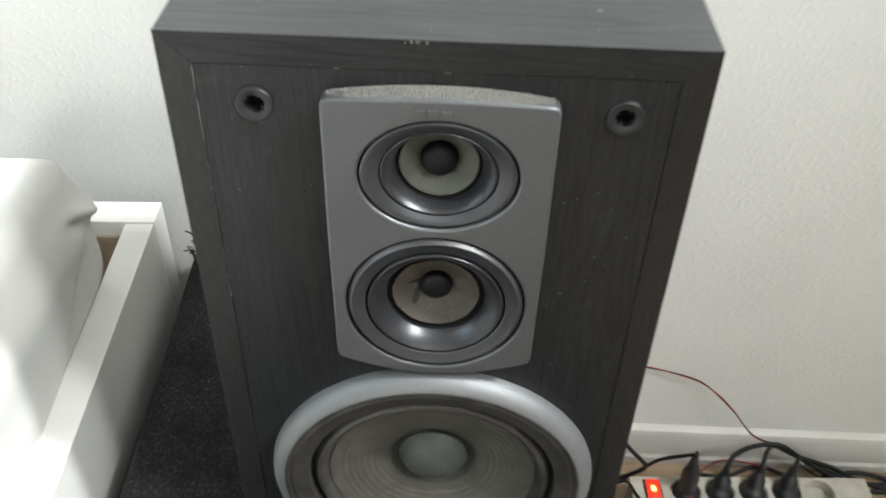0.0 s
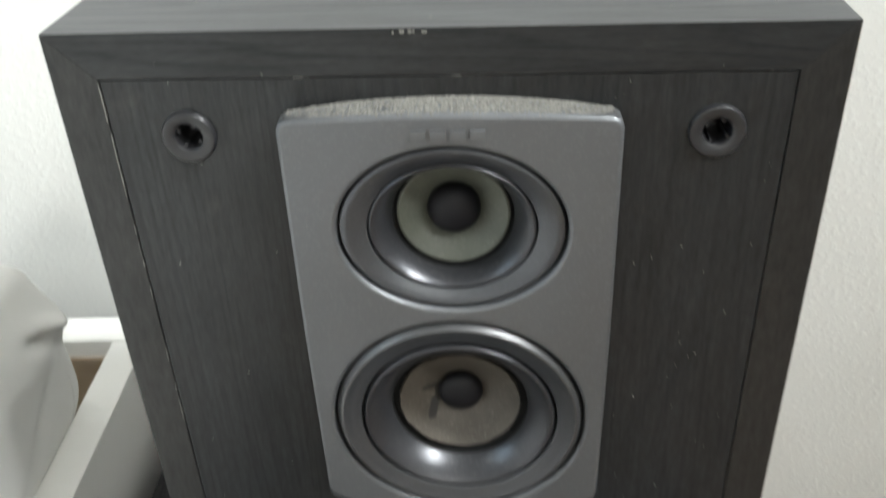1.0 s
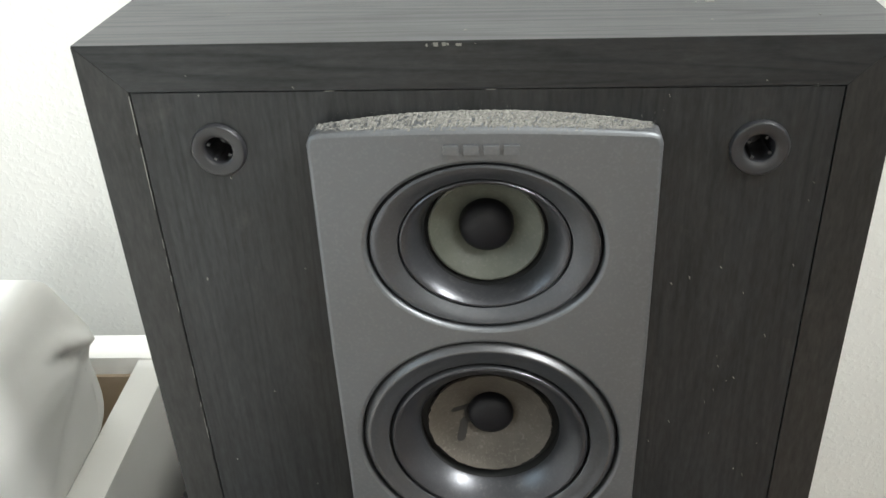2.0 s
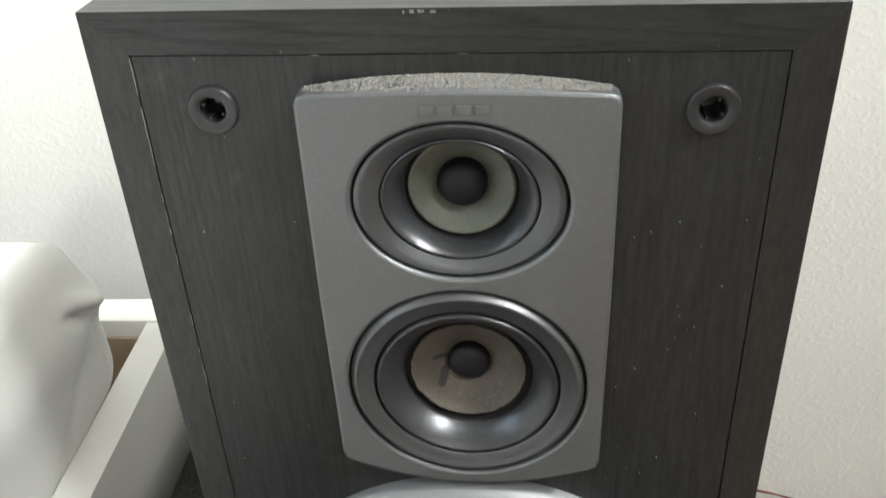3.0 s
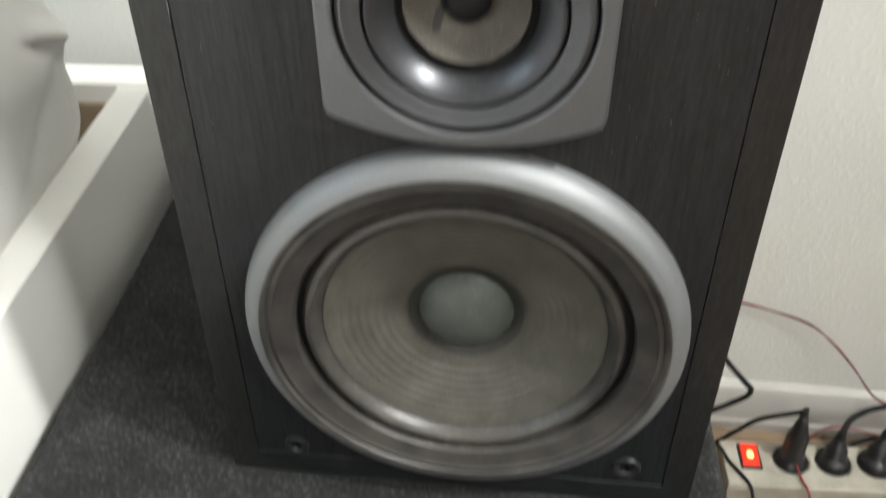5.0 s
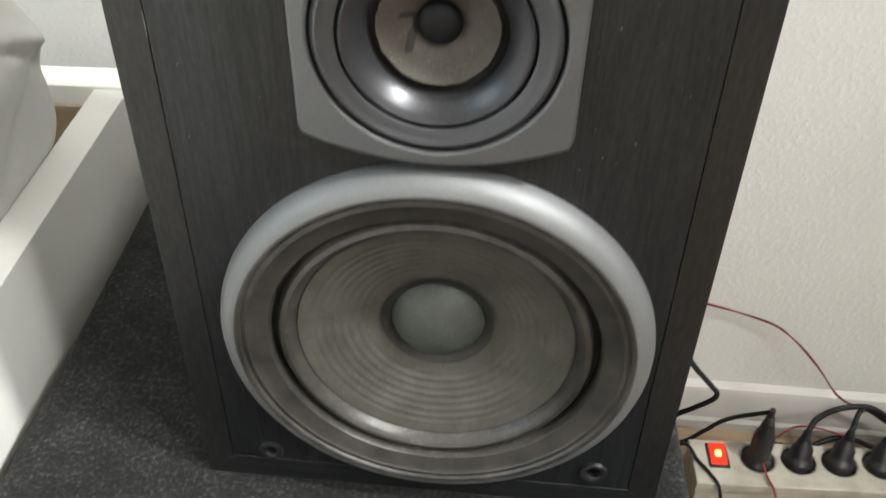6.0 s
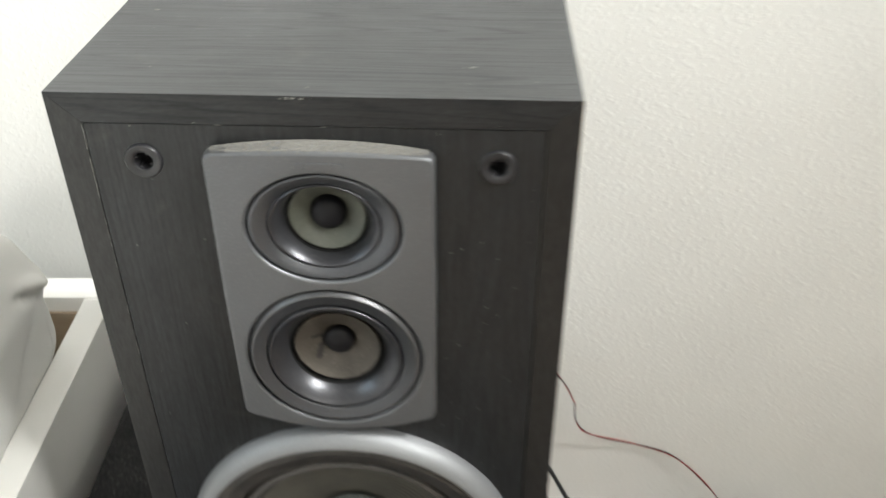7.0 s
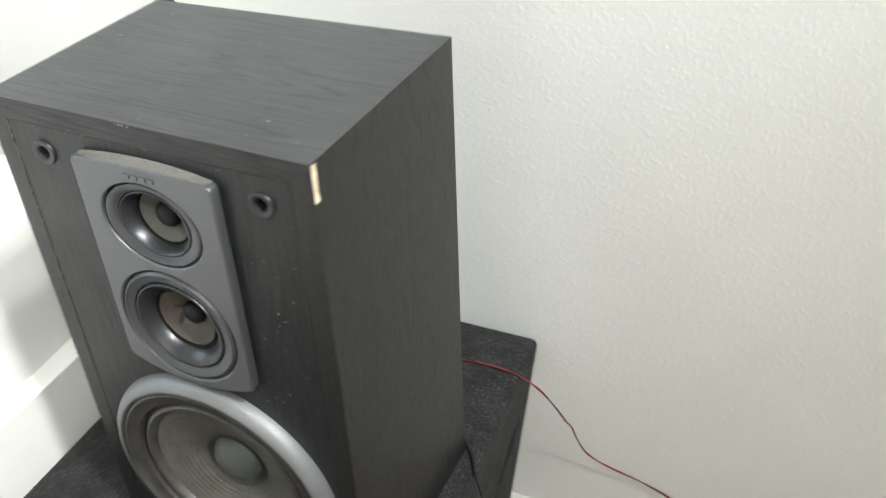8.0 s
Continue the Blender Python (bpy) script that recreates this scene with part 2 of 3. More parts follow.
bump(OAK, o_grain, 0.15, 0.0006)

# off-white plastic with grime, its colour also lowered for the shade down there
STRIP = material("shaded_socket_plastic", (0.74, 0.72, 0.68), 0.4)
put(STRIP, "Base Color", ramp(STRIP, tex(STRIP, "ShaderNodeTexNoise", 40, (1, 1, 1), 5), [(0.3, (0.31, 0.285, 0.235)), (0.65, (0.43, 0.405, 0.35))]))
GLOW = material("lit_red_switch", (0.6, 0.03, 0.01), 0.3)
GLOW.node_tree.nodes["Principled BSDF"].inputs["Emission Color"].default_value = (1.0, 0.03, 0.006, 1)
GLOW.node_tree.nodes["Principled BSDF"].inputs["Emission Strength"].default_value = 0.55
HOT = material("switch_lamp", (1, 0.5, 0.2), 0.3)
HOT.node_tree.nodes["Principled BSDF"].inputs["Emission Color"].default_value = (1.0, 0.5, 0.15, 1)
HOT.node_tree.nodes["Principled BSDF"].inputs["Emission Strength"].default_value = 4.0
RED_WIRE = material("red_wire", (0.22, 0.02, 0.018), 0.45)
BLACK_WIRE = material("black_wire", (0.008, 0.008, 0.008), 0.55)
BLACK_WIRE.node_tree.nodes["Principled BSDF"].inputs["Specular IOR Level"].default_value = 0.25



# ---- building helpers ----
def thing(name, place, label, category, group="", kind=""):
    e = new(name)
    e.empty_display_size = 0.05
    e.location = place
    return tagged(e, label, category, group, kind)


def part(name, bm, mat, parent=None, label="", smooth=35, m=None):
    """Links a bmesh, given in world metres, as one mesh object under a thing or a part."""
    if m is not None:
        bm.transform(m)
    me = bpy.data.meshes.new(name)
    bmesh.ops.recalc_face_normals(bm, faces=bm.faces)
    bm.to_mesh(me)
    bm.free()
    me.materials.append(mat)
    if smooth:
        for p in me.polygons:
            p.use_smooth = True
        me.set_sharp_from_angle(angle=radians(smooth))
    ob = new(name, me)
    if smooth == 35:
        even = ob.modifiers.new("even_normals", "WEIGHTED_NORMAL")
        even.keep_sharp = True
    if parent is not None:
        ob.parent = parent
        # a thing's Empty stands at its base; parts stand at the world's origin
        ob.matrix_parent_inverse = Matrix.Translation(-parent.location)
    if label:
        ob["label"] = label
    return ob


def box(x0, x1, y0, y1, z0, z1, bevel=0.0, seg=2, bm=None):
    bm = bm or bmesh.new()
    made = bmesh.ops.create_cube(bm, size=1)["verts"]
    for v in made:
        v.co = Vector(((x0 + x1) / 2 + v.co.x * (x1 - x0), (y0 + y1) / 2 + v.co.y * (y1 - y0), (z0 + z1) / 2 + v.co.z * (z1 - z0)))
    if bevel:
        edges = {e for v in made for e in v.link_edges}
        bmesh.ops.bevel(bm, geom=list(edges), offset=bevel, segments=seg, profile=0.5, affect="EDGES")
    return bm


def prism(points, y0, y1, bevel=0.0, bm=None):
    """A polygon in (x, z) drawn out along y."""
    bm = bm or bmesh.new()
    a = [bm.verts.new((x, y0, z)) for x, z in points]
    b = [bm.verts.new((x, y1, z)) for x, z in points]
    faces = [bm.faces.new(a), bm.faces.new(b[::-1])]
    for i in range(len(points)):
        j = (i + 1) % len(points)
        faces.append(bm.faces.new((a[j], a[i], b[i], b[j])))
    if bevel:
        bmesh.ops.bevel(bm, geom=list({e for f in faces for e in f.edges}), offset=bevel, segments=2, profile=0.5, affect="EDGES")
    return bm


def lathe(profile, cx, cz, segs=72, squash=None, bm=None):
    """Turns a profile of (radius, y) round the axis along y at (cx, cz). squash: a height/width ratio for each row."""
    bm = bm or bmesh.new()
    rows = []
    for k, (r, y) in enumerate(profile):
        s = squash[k] if squash else 1.0
        if r < 1e-6:
            rows.append([bm.verts.new((cx, y, cz))])
        else:
            rows.append([bm.verts.new((cx + r * math.cos(2 * math.pi * i / segs), y, cz + s * r * math.sin(2 * math.pi * i / segs))) for i in range(segs)])
    for a, b in zip(rows, rows[1:]):
        for i in range(segs):
            j = (i + 1) % segs
            if len(a) == 1 and len(b) > 1:
                bm.faces.new((a[0], b[j], b[i]))
            elif len(b) == 1 and len(a) > 1:
                bm.faces.new((a[i], a[j], b[0]))
            elif len(a) > 1:
                bm.faces.new((a[i], a[j], b[j], b[i]))
    return bm


def turned(profile, cx, cz, segs=72, squash=None):
    """A driver's part, set forward with its plate."""
    return lathe([(r, y + DRIVER_Y) for r, y in profile], cx, cz, segs, squash)


def smooth_path(points, step=8):
    """A Catmull-Rom line through the points."""
    p = [Vector(q) for q in points]
    p = [2 * p[0] - p[1], *p, 2 * p[-1] - p[-2]]
    out = []
    for i in range(1, len(p) - 2):
        for k in range(step):
            t = k / step
            a, b, c, d = p[i - 1:i + 3]
            out.append(0.5 * (2 * b + (c - a) * t + (2 * a - 5 * b + 4 * c - d) * t * t + (3 * b - a - 3 * c + d) * t ** 3))
    return out + [p[-2]]


def tube(points, radius, sides=8, bm=None, twist=0.0, phase=0.0):
    """A round cable along the points; twist: how far it winds round its path, in metres."""
    bm = bm or bmesh.new()
    pts = smooth_path(points)
    if twist:
        pts = [q + twist * Vector((0.4 * math.cos(i * 0.22 + phase), 0.3 * math.sin(i * 0.22 + phase), math.sin(i * 0.22 + phase))) for i, q in enumerate(pts)]
    rings = []
    for i, q in enumerate(pts):
        d = (pts[min(i + 1, len(pts) - 1)] - pts[max(i - 1, 0)]).normalized()
        u = d.cross(Vector((0.12, 0.3, 1))).normalized()
        v = d.cross(u)
        rings.append([bm.verts.new(q + radius * (math.cos(2 * math.pi * k / sides) * u + math.sin(2 * math.pi * k / sides) * v)) for k in range(sides)])
    for a, b in zip(rings, rings[1:]):
        for k in range(sides):
            j = (k + 1) % sides
            bm.faces.new((a[k], a[j], b[j], b[k]))
    bm.faces.new(rings[0][::-1])
    bm.faces.new(rings[-1])
    return bm


def sheet(loops, y0, y1, bevel):
    """A flat board in the x, z plane with holes, from y0 (front) to y1, its edges rounded: the first loop is the outline."""
    cu = bpy.data.curves.new("outline", "CURVE")
    cu.dimensions, cu.fill_mode = "2D", "BOTH"
    for loop in loops:
        sp = cu.splines.new("POLY")
        sp.points.add(len(loop) - 1)
        for q, (x, z) in zip(sp.points, loop):
            q.co = (x, z, 0, 1)
        sp.use_cyclic_u = True
    cu.extrude = max(abs(y1 - y0) / 2 - bevel, 0)
    cu.bevel_depth, cu.bevel_resolution, cu.offset = bevel, 2, -bevel
    ob = bpy.data.objects.new("outline", cu)
    scene.collection.objects.link(ob)
    me = bpy.data.meshes.new_from_object(ob.evaluated_get(bpy.context.evaluated_depsgraph_get()))
    bpy.data.objects.remove(ob)
    bm = bmesh.new()
    bm.from_mesh(me)
    bpy.data.meshes.remove(me)
    bpy.data.curves.remove(cu)
    mid = (y0 + y1) / 2
    for v in bm.verts:
        v.co = Vector((v.co.x, mid - v.co.z, v.co.y))
    return bm


def ring_loop(cx, cz, rx, rz, n=72):
    return [(cx + rx * math.cos(2 * math.pi * i / n), cz + rz * math.sin(2 * math.pi * i / n)) for i in range(n)]


# ---- the room ----
def wall(name, boxes, mat=None, label="white woodchip wallpaper on a plain room wall"):
    bm = bmesh.new()
    for b in boxes:
        box(*b, bm=bm)
    return tagged(part(name, bm, mat or WALL, smooth=0), label, "wall", kind="structure")


wall("wall_back", [(ROOM_L, ROOM_R, WALL_Y, WALL_Y + 0.12, FLOOR, CEIL)])
L0, L1 = ROOM_L - 0.12, ROOM_L
yc0, yc1 = WIN_L[0] - WIN_L[1] / 2, WIN_L[0] + WIN_L[1] / 2
wall("wall_left", [(L0, L1, ROOM_F - 0.12, WALL_Y + 0.12, FLOOR, WIN_LZ[0]), (L0, L1, ROOM_F - 0.12, WALL_Y + 0.12, WIN_LZ[1], CEIL),
                   (L0, L1, ROOM_F - 0.12, yc0, *WIN_LZ), (L0, L1, yc1, WALL_Y + 0.12, *WIN_LZ)], WALL_DIM, "plain room wall out of view, greyed to cut bounced light")
# unseen wall kept pale for bounce, thick so its added sills block light
R0, R1 = ROOM_R, ROOM_R + WALL_R
(ya0, ya1), (yb0, yb1) = WIN_R
wall("wall_right", [(R0, R1, ROOM_F - 0.12, WALL_Y + 0.12, FLOOR, WIN_Z[0]), (R0, R1, ROOM_F - 0.12, WALL_Y + 0.12, WIN_Z[1], CEIL),
                    (R0, R1, ROOM_F - 0.12, ya0, *WIN_Z), (R0, R1, ya1, yb0, *WIN_Z), (R0, R1, yb1, WALL_Y + 0.12, *WIN_Z)])
# unseen front wall with an opening for the added fill panel
F0, F1 = ROOM_F - 0.12, ROOM_F
xf0, xf1 = FILL_F[0] - FILL_F[1] / 2, FILL_F[0] + FILL_F[1] / 2
wall("wall_front", [(ROOM_L, ROOM_R, F0, F1, FLOOR, FILL_FZ[0]), (ROOM_L, ROOM_R, F0, F1, FILL_FZ[1], CEIL), (ROOM_L, xf0, F0, F1, *FILL_FZ), (xf1, ROOM_R, F0, F1, *FILL_FZ)], WALL_DIM, "plain room wall out of view, greyed to cut bounced light")
tagged(part("ceiling", box(ROOM_L - 0.12, ROOM_R + WALL_R, ROOM_F - 0.12, WALL_Y + 0.12, CEIL, CEIL + 0.1), CEILING_M, smooth=0), "plain ceiling out of view, greyed to cut bounced light", "ceiling", kind="structure")
floor = tagged(part("floor", box(ROOM_L - 0.12, ROOM_R + WALL_R, ROOM_F - 0.12, WALL_Y + 0.12, FLOOR - 0.1, FLOOR - 0.0015), OAK, smooth=0), "warm oak laminate floor boards", "floor", kind="structure")

# skirting board with a rounded top and a small step
bm = prism([(0, FLOOR), (-0.016, FLOOR), (-0.016, FLOOR + 0.012), (-0.013, FLOOR + 0.017), (-0.013, FLOOR + 0.058), (-0.01, FLOOR + 0.065), (-0.004, FLOOR + 0.068), (0, FLOOR + 0.068)], ROOM_L, ROOM_R)
for v in bm.verts:
    v.co = Vector((v.co.y, WALL_Y + v.co.x, v.co.z))
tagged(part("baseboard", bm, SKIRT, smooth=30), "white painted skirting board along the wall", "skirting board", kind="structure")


# ---- the carpeted box under the loudspeaker ----
def carpet_box():
    t = thing("carpeted_box", (-0.06, 0.1, FLOOR), "large box covered in speckled charcoal carpet, standing on the floor", "speaker box")
    turn = Matrix.Translation((0.152, 0.42, 0)) @ pose(0, 0, 0, 0, 0, 2.2) @ Matrix.Translation((-0.152, -0.42, 0))
    # its unseen front is drawn forward to darken what the baffle reflects
    bm = box(-0.289, 0.152, -0.33, 0.42, FLOOR + 0.012, 0.0, 0.01, 4)
    for v in bm.verts:
        # the side slopes in towards the floor
        if v.co.x > 0.1:
            v.co.x += 0.105 * v.co.z
    part("body", bm, CARPET, t, m=turn)
    for x in (-0.26, 0.085):
        for y in (-0.3, 0.39):
            part("foot", lathe([(0, -0.013), (0.018, -0.013), (0.02, 0), (0, 0)], 0, 0, 20), BLACK, t, "black rubber foot",
                 m=turn @ Matrix.Translation((x, y, FLOOR)) @ pose(0, 0, 0, -90, 0, 0))
    rnd = random.Random(8)
    fray = bmesh.new()
    for _ in range(110):
        x, y = rnd.uniform(-0.287, -0.245), rnd.uniform(0.385, 0.418)
        tip = Vector((x + rnd.uniform(-0.014, 0.014), y + rnd.uniform(-0.008, 0.004), rnd.uniform(0.004, 0.012) + 0.013 * rnd.random() ** 2))
        tube([(x, y, -0.002), tuple((Vector((x, y, 0)) + tip) / 2 + Vector((rnd.uniform(-0.004, 0.004), 0, 0.004))), tuple(tip)], rnd.uniform(0.0005, 0.001), 5, fray)
    # loose carpet on the side: two puckered folds with a slit between them
    for a, b, thick in (((0.1455, 0.305, -0.04), (0.1345, 0.215, -0.16), 0.008), ((0.1395, 0.375, -0.1), (0.13, 0.3, -0.21), 0.006)):
        a, b = Vector(a), Vector(b)
        pts = [a.lerp(b, k / 6) + Vector((rnd.uniform(-0.0015, 0.0015), rnd.uniform(-0.006, 0.006), rnd.uniform(-0.004, 0.004))) for k in range(7)]
        bm = tube(pts, thick, 10)
        for v in bm.verts:
            v.co += 0.0022 * noise.noise_vector(v.co * 160)
        part("carpet_fold", bm, CARPET, t, "puckered carpet fold")
    # the slit's inner shade, drawn as a solid black tube
    pts = [(0.1405, 0.362, -0.108), (0.1405, 0.35, -0.125), (0.138, 0.335, -0.145), (0.1355, 0.312, -0.17)]
    part("slit", tube(pts, 0.005, 8), GAP, t, "black tube drawn as a slit's shaded hollow")
    part("frayed_edge", fray, CARPET, t, "frayed dark carpet fibres at the rear edge", m=turn)
    return t, turn


base, BASE_TURN = carpet_box()


# ---- the loudspeaker ----
SOCKETS = [(-0.0935, 0.4425, 0.0102), (0.0975, 0.4425, 0.0102), (0.1, 0.032, 0.0085), (-0.0975, 0.026, 0.0075)]
# the driver plate's front, and the drivers' heights and squashed outlines
PLATE_Y = -0.0095
DRIVER_Y = -0.0015
TW_Z, TW_S = 0.4058, 0.806
MID_Z, MID_S = 0.3114, 0.98
WOOF_Z = 0.132


def ledge_rise(x, y):
    return 0.0032 * max(0.0, 1 - (x / 0.058) ** 2) * min(1.0, max(0.0, (y - PLATE_Y) / 0.0095))


def loudspeaker():
    s = thing("loudspeaker", (0, 0.1, 0), "black ash bookshelf loudspeaker with silver driver plate, grille removed", "loudspeaker")
    w, h, d, t = SPK_W / 2, SPK_H, SPK_D, 0.0172
    # mitred boards of the case
    top = [(-w, h), (w, h), (w - t, h - t), (-w + t, h - t)]
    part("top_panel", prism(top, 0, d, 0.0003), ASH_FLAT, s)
    ob = s.children[-1]
    me = ob.data
    for v in me.vertices:
        # the broken rear corner
        if v.co.x < -w + 0.02 and v.co.y > d - 0.01:
            v.co.y -= 0.016 * min(1, max(0, (-w + 0.02 - v.co.x) / 0.02))
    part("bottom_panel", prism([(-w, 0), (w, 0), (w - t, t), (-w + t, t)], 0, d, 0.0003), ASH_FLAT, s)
    part("side_panel", prism([(-w, 0), (-w, h), (-w + t, h - t), (-w + t, t)], 0, d, 0.0003), ASH_SIDE, s)
    right = part("side_panel", prism([(w, 0), (w, h), (w - t, h - t), (w - t, t)], 0, d, 0.0003), ASH_SIDE, s)
    part("back_panel", box(-w + t, w - t, d - 0.016, d - 0.004, t, h - t), BLACK, s)
    g = 0.0004
    cx = 0.0025
    outline = [(-w + t + g, t + g), (w - t - g, t + g), (w - t - g, h - t - g), (-w + t + g, h - t - g)]
    part("baffle", sheet([outline, ring_loop(cx, WOOF_Z, 0.1, 0.1), ring_loop(cx, TW_Z, 0.0454, 0.0366), ring_loop(cx, MID_Z, 0.0546, 0.0535), *[ring_loop(x, z, q * 0.6, q * 0.6, 24) for x, z, q in SOCKETS]], 0.0004, 0.014, 0.0003), ASH_UP, s)

    # chipped foil on the front edge, bare board below
    bm = prism([(w - 0.0006, 0.4515), (w + 0.0002, 0.4525), (w + 0.0002, 0.4805), (w - 0.0006, 0.4808)], 0.0006, 0.0066, 0.0001)
    for v in bm.verts:
        v.co.y += 0.0008 * math.sin(v.co.z * 900) if v.co.y > 0.003 else 0
    part("chipped_edge", bm, CHIP, right, "bare cream chipboard where the foil broke off")

    # driver plate with an arched top and bottom
    hw = 0.0614
    pts = []
    for i in range(25):
        u = -1 + i / 12
        pts.append((cx + u * (hw - 0.004), 0.4523 + 0.0016 * (1 - u * u)))
    pts.append((cx + hw - 0.0012, 0.4512))
    pts.append((cx + hw, 0.448))
    pts += [(cx + hw + 0.0003, 0.36), (cx + hw - 0.0005, 0.2685), (cx + hw - 0.002, 0.2642)]
    for i in range(25):
        u = 1 - i / 12
        pts.append((cx + u * (hw - 0.006), 0.2622 - 0.0108 * (1 - u * u)))
    pts += [(cx - hw + 0.002, 0.2642), (cx - hw + 0.0005, 0.2685), (cx - hw - 0.0003, 0.36), (cx - hw, 0.448), (cx - hw + 0.0012, 0.4512)]
    bm = sheet([pts, ring_loop(cx, TW_Z, 0.0438, 0.0438 * TW_S), ring_loop(cx, MID_Z, 0.0537, 0.0537 * MID_S)], PLATE_Y, 0.0003, 0.0016)
    for v in bm.verts:
        # the upper ledge slopes up towards the baffle, most in the middle
        if v.co.z > 0.446:
            v.co.z += ledge_rise(v.co.x - cx, v.co.y)
    plate = part("driver_plate", bm, PLATE, s, "grey silver plastic plate", smooth=50)
    # raised badge: four plain blocks
    for i in range(4):
        x = cx - 0.0105 + i * 0.007
        part("badge_block", box(x - 0.0028, x + 0.0028, PLATE_Y - 0.0009, PLATE_Y + 0.0001, 0.4447, 0.4484, 0.0003, 2), PLATE, plate)

    # tweeter in its oval horn
    cz = TW_Z
    tw = part("tweeter", turned([(0.043, -0.0035), (0.0424, -0.0062), (0.0412, -0.0068), (0.0395, -0.0066), (0.036, -0.0057), (0.0326, -0.0044), (0.0322, -0.0034)], cx, cz, 96, [TW_S] * 4 + [0.825, 0.85, 0.85]), GUN2, s, "satin gunmetal oval horn")
    part("horn_throat", turned([(0.032, -0.0031), (0.0317, -0.0043), (0.0311, -0.0047), (0.0302, -0.0046), (0.0287, -0.0036), (0.0268, -0.0015), (0.0252, 0.0012), (0.0241, 0.004), (0.0237, 0.0056)], cx, cz, 96, [0.85, 0.852, 0.856, 0.862, 0.88, 0.91, 0.95, 0.98, 1]), GUN, tw, "glossy gunmetal throat")
    part("shadow_gap", turned([(0.0452, -0.0006), (0.0446, -0.002), (0.0424, -0.002), (0.0424, 0.001)], cx, cz, 72, [TW_S] * 4), GAP, tw)
    part("cone", turned([(0.0222, 0.0082), (0.022, 0.0068), (0.0212, 0.0066), (0.019, 0.0078), (0.0105, 0.0138), (0.0098, 0.0155)], cx, cz, 60), CONE_T, tw, "pale greenish paper cone")
    part("seat_gap", turned([(0.0238, 0.0054), (0.0236, 0.0098), (0.021, 0.0102)], cx, cz, 60), GAP, tw)
    part("dome", turned([(0.0104, 0.0155), (0.0106, 0.0122), (0.0102, 0.0098), (0.0092, 0.0082), (0.0068, 0.0068), (0.0035, 0.0061), (0, 0.0059)], cx, cz, 40), DOME, tw, "black dome")

    # midrange driver
    mz = MID_Z
    mid = part("midrange_driver", turned([(0.0496, -0.0087), (0.0488, -0.0085), (0.0478, -0.0081), (0.046, -0.0076), (0.0428, -0.007), (0.0422, -0.0064), (0.042, -0.004)], cx, mz, 96, [MID_S] * 7), GUN2, s, "satin gunmetal ring")
    part("bright_rim", turned([(0.0529, -0.003), (0.0527, -0.0056), (0.0524, -0.0062), (0.0506, -0.0085), (0.0501, -0.0087), (0.0496, -0.0087)], cx, mz, 96, [MID_S] * 6), CHROME, mid, "bright bevelled rim")
    part("horn_throat", turned([(0.0413, -0.004), (0.041, -0.0063), (0.0404, -0.0072), (0.0395, -0.0074), (0.038, -0.0068), (0.0356, -0.0051), (0.0332, -0.0028), (0.0312, -0.0003), (0.0301, 0.0018), (0.0298, 0.0027)], cx, mz, 96, [0.98] * 4 + [0.985, 0.99, 0.995, 1, 1, 1]), GUN, mid, "glossy gunmetal throat")
    part("shadow_gap", turned([(0.0545, -0.0006), (0.0542, -0.002), (0.052, -0.002), (0.052, 0.001)], cx, mz, 72, [MID_S] * 4), GAP, mid)
    part("seat_gap", turned([(0.0424, -0.003), (0.0416, -0.0036), (0.0408, -0.003)], cx, mz, 72, [0.98] * 3), GAP, mid)
    part("surround", turned([(0.0299, 0.0025), (0.0296, 0.0072), (0.025, 0.0077)], cx, mz, 60), GAP, mid, "torn black foam surround")
    bm = turned([(0.0267, 0.0046), (0.0264, 0.003), (0.0257, 0.0032), (0.009, 0.0138), (0.0085, 0.0155)], cx, mz + 0.001, 90)
    rnd = random.Random(21)
    for v in bm.verts:
        # a frayed rim
        out = Vector((v.co.x - cx, 0, v.co.z - mz - 0.001))
        if out.length > 0.0262:
            v.co += out.normalized() * rnd.uniform(-0.0006, 0.0002)
    cone = part("cone", bm, CONE_M, mid, "brownish paper cone with dents")
    part("dome", turned([(0.0096, 0.0155), (0.01, 0.0122), (0.0098, 0.0106), (0.009, 0.0092), (0.0067, 0.008), (0.0035, 0.0075), (0, 0.0074)], cx, mz, 40), DOME, mid, "black dome")
    # dents: flat dark patches, the shade in them is put into the colour
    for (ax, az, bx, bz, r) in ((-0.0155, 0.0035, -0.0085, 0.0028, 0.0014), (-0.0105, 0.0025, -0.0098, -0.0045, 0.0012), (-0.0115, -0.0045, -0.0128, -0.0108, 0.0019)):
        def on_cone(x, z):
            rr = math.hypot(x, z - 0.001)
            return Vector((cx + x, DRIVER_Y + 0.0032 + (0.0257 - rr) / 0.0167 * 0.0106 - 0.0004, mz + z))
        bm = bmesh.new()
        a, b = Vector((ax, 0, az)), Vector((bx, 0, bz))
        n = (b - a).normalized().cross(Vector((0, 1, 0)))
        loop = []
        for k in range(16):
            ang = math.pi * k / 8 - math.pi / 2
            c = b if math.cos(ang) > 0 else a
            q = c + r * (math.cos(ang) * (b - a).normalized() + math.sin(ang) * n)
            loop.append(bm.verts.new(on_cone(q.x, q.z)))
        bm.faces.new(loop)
        part("dent", bm, DENT, cone, "flat dark patch painting a dent's shade")

    # woofer
    wx, wz = 0.0032, WOOF_Z
    woof = part("woofer", lathe([(0.1164, 0.0004), (0.1162, -0.0022), (0.1153, -0.0056), (0.1134, -0.0091), (0.1105, -0.0118), (0.1076, -0.0131), (0.1062, -0.0133)], wx, wz, 144, [0.985] * 7), RING, s, "silver painted rounded trim ring")
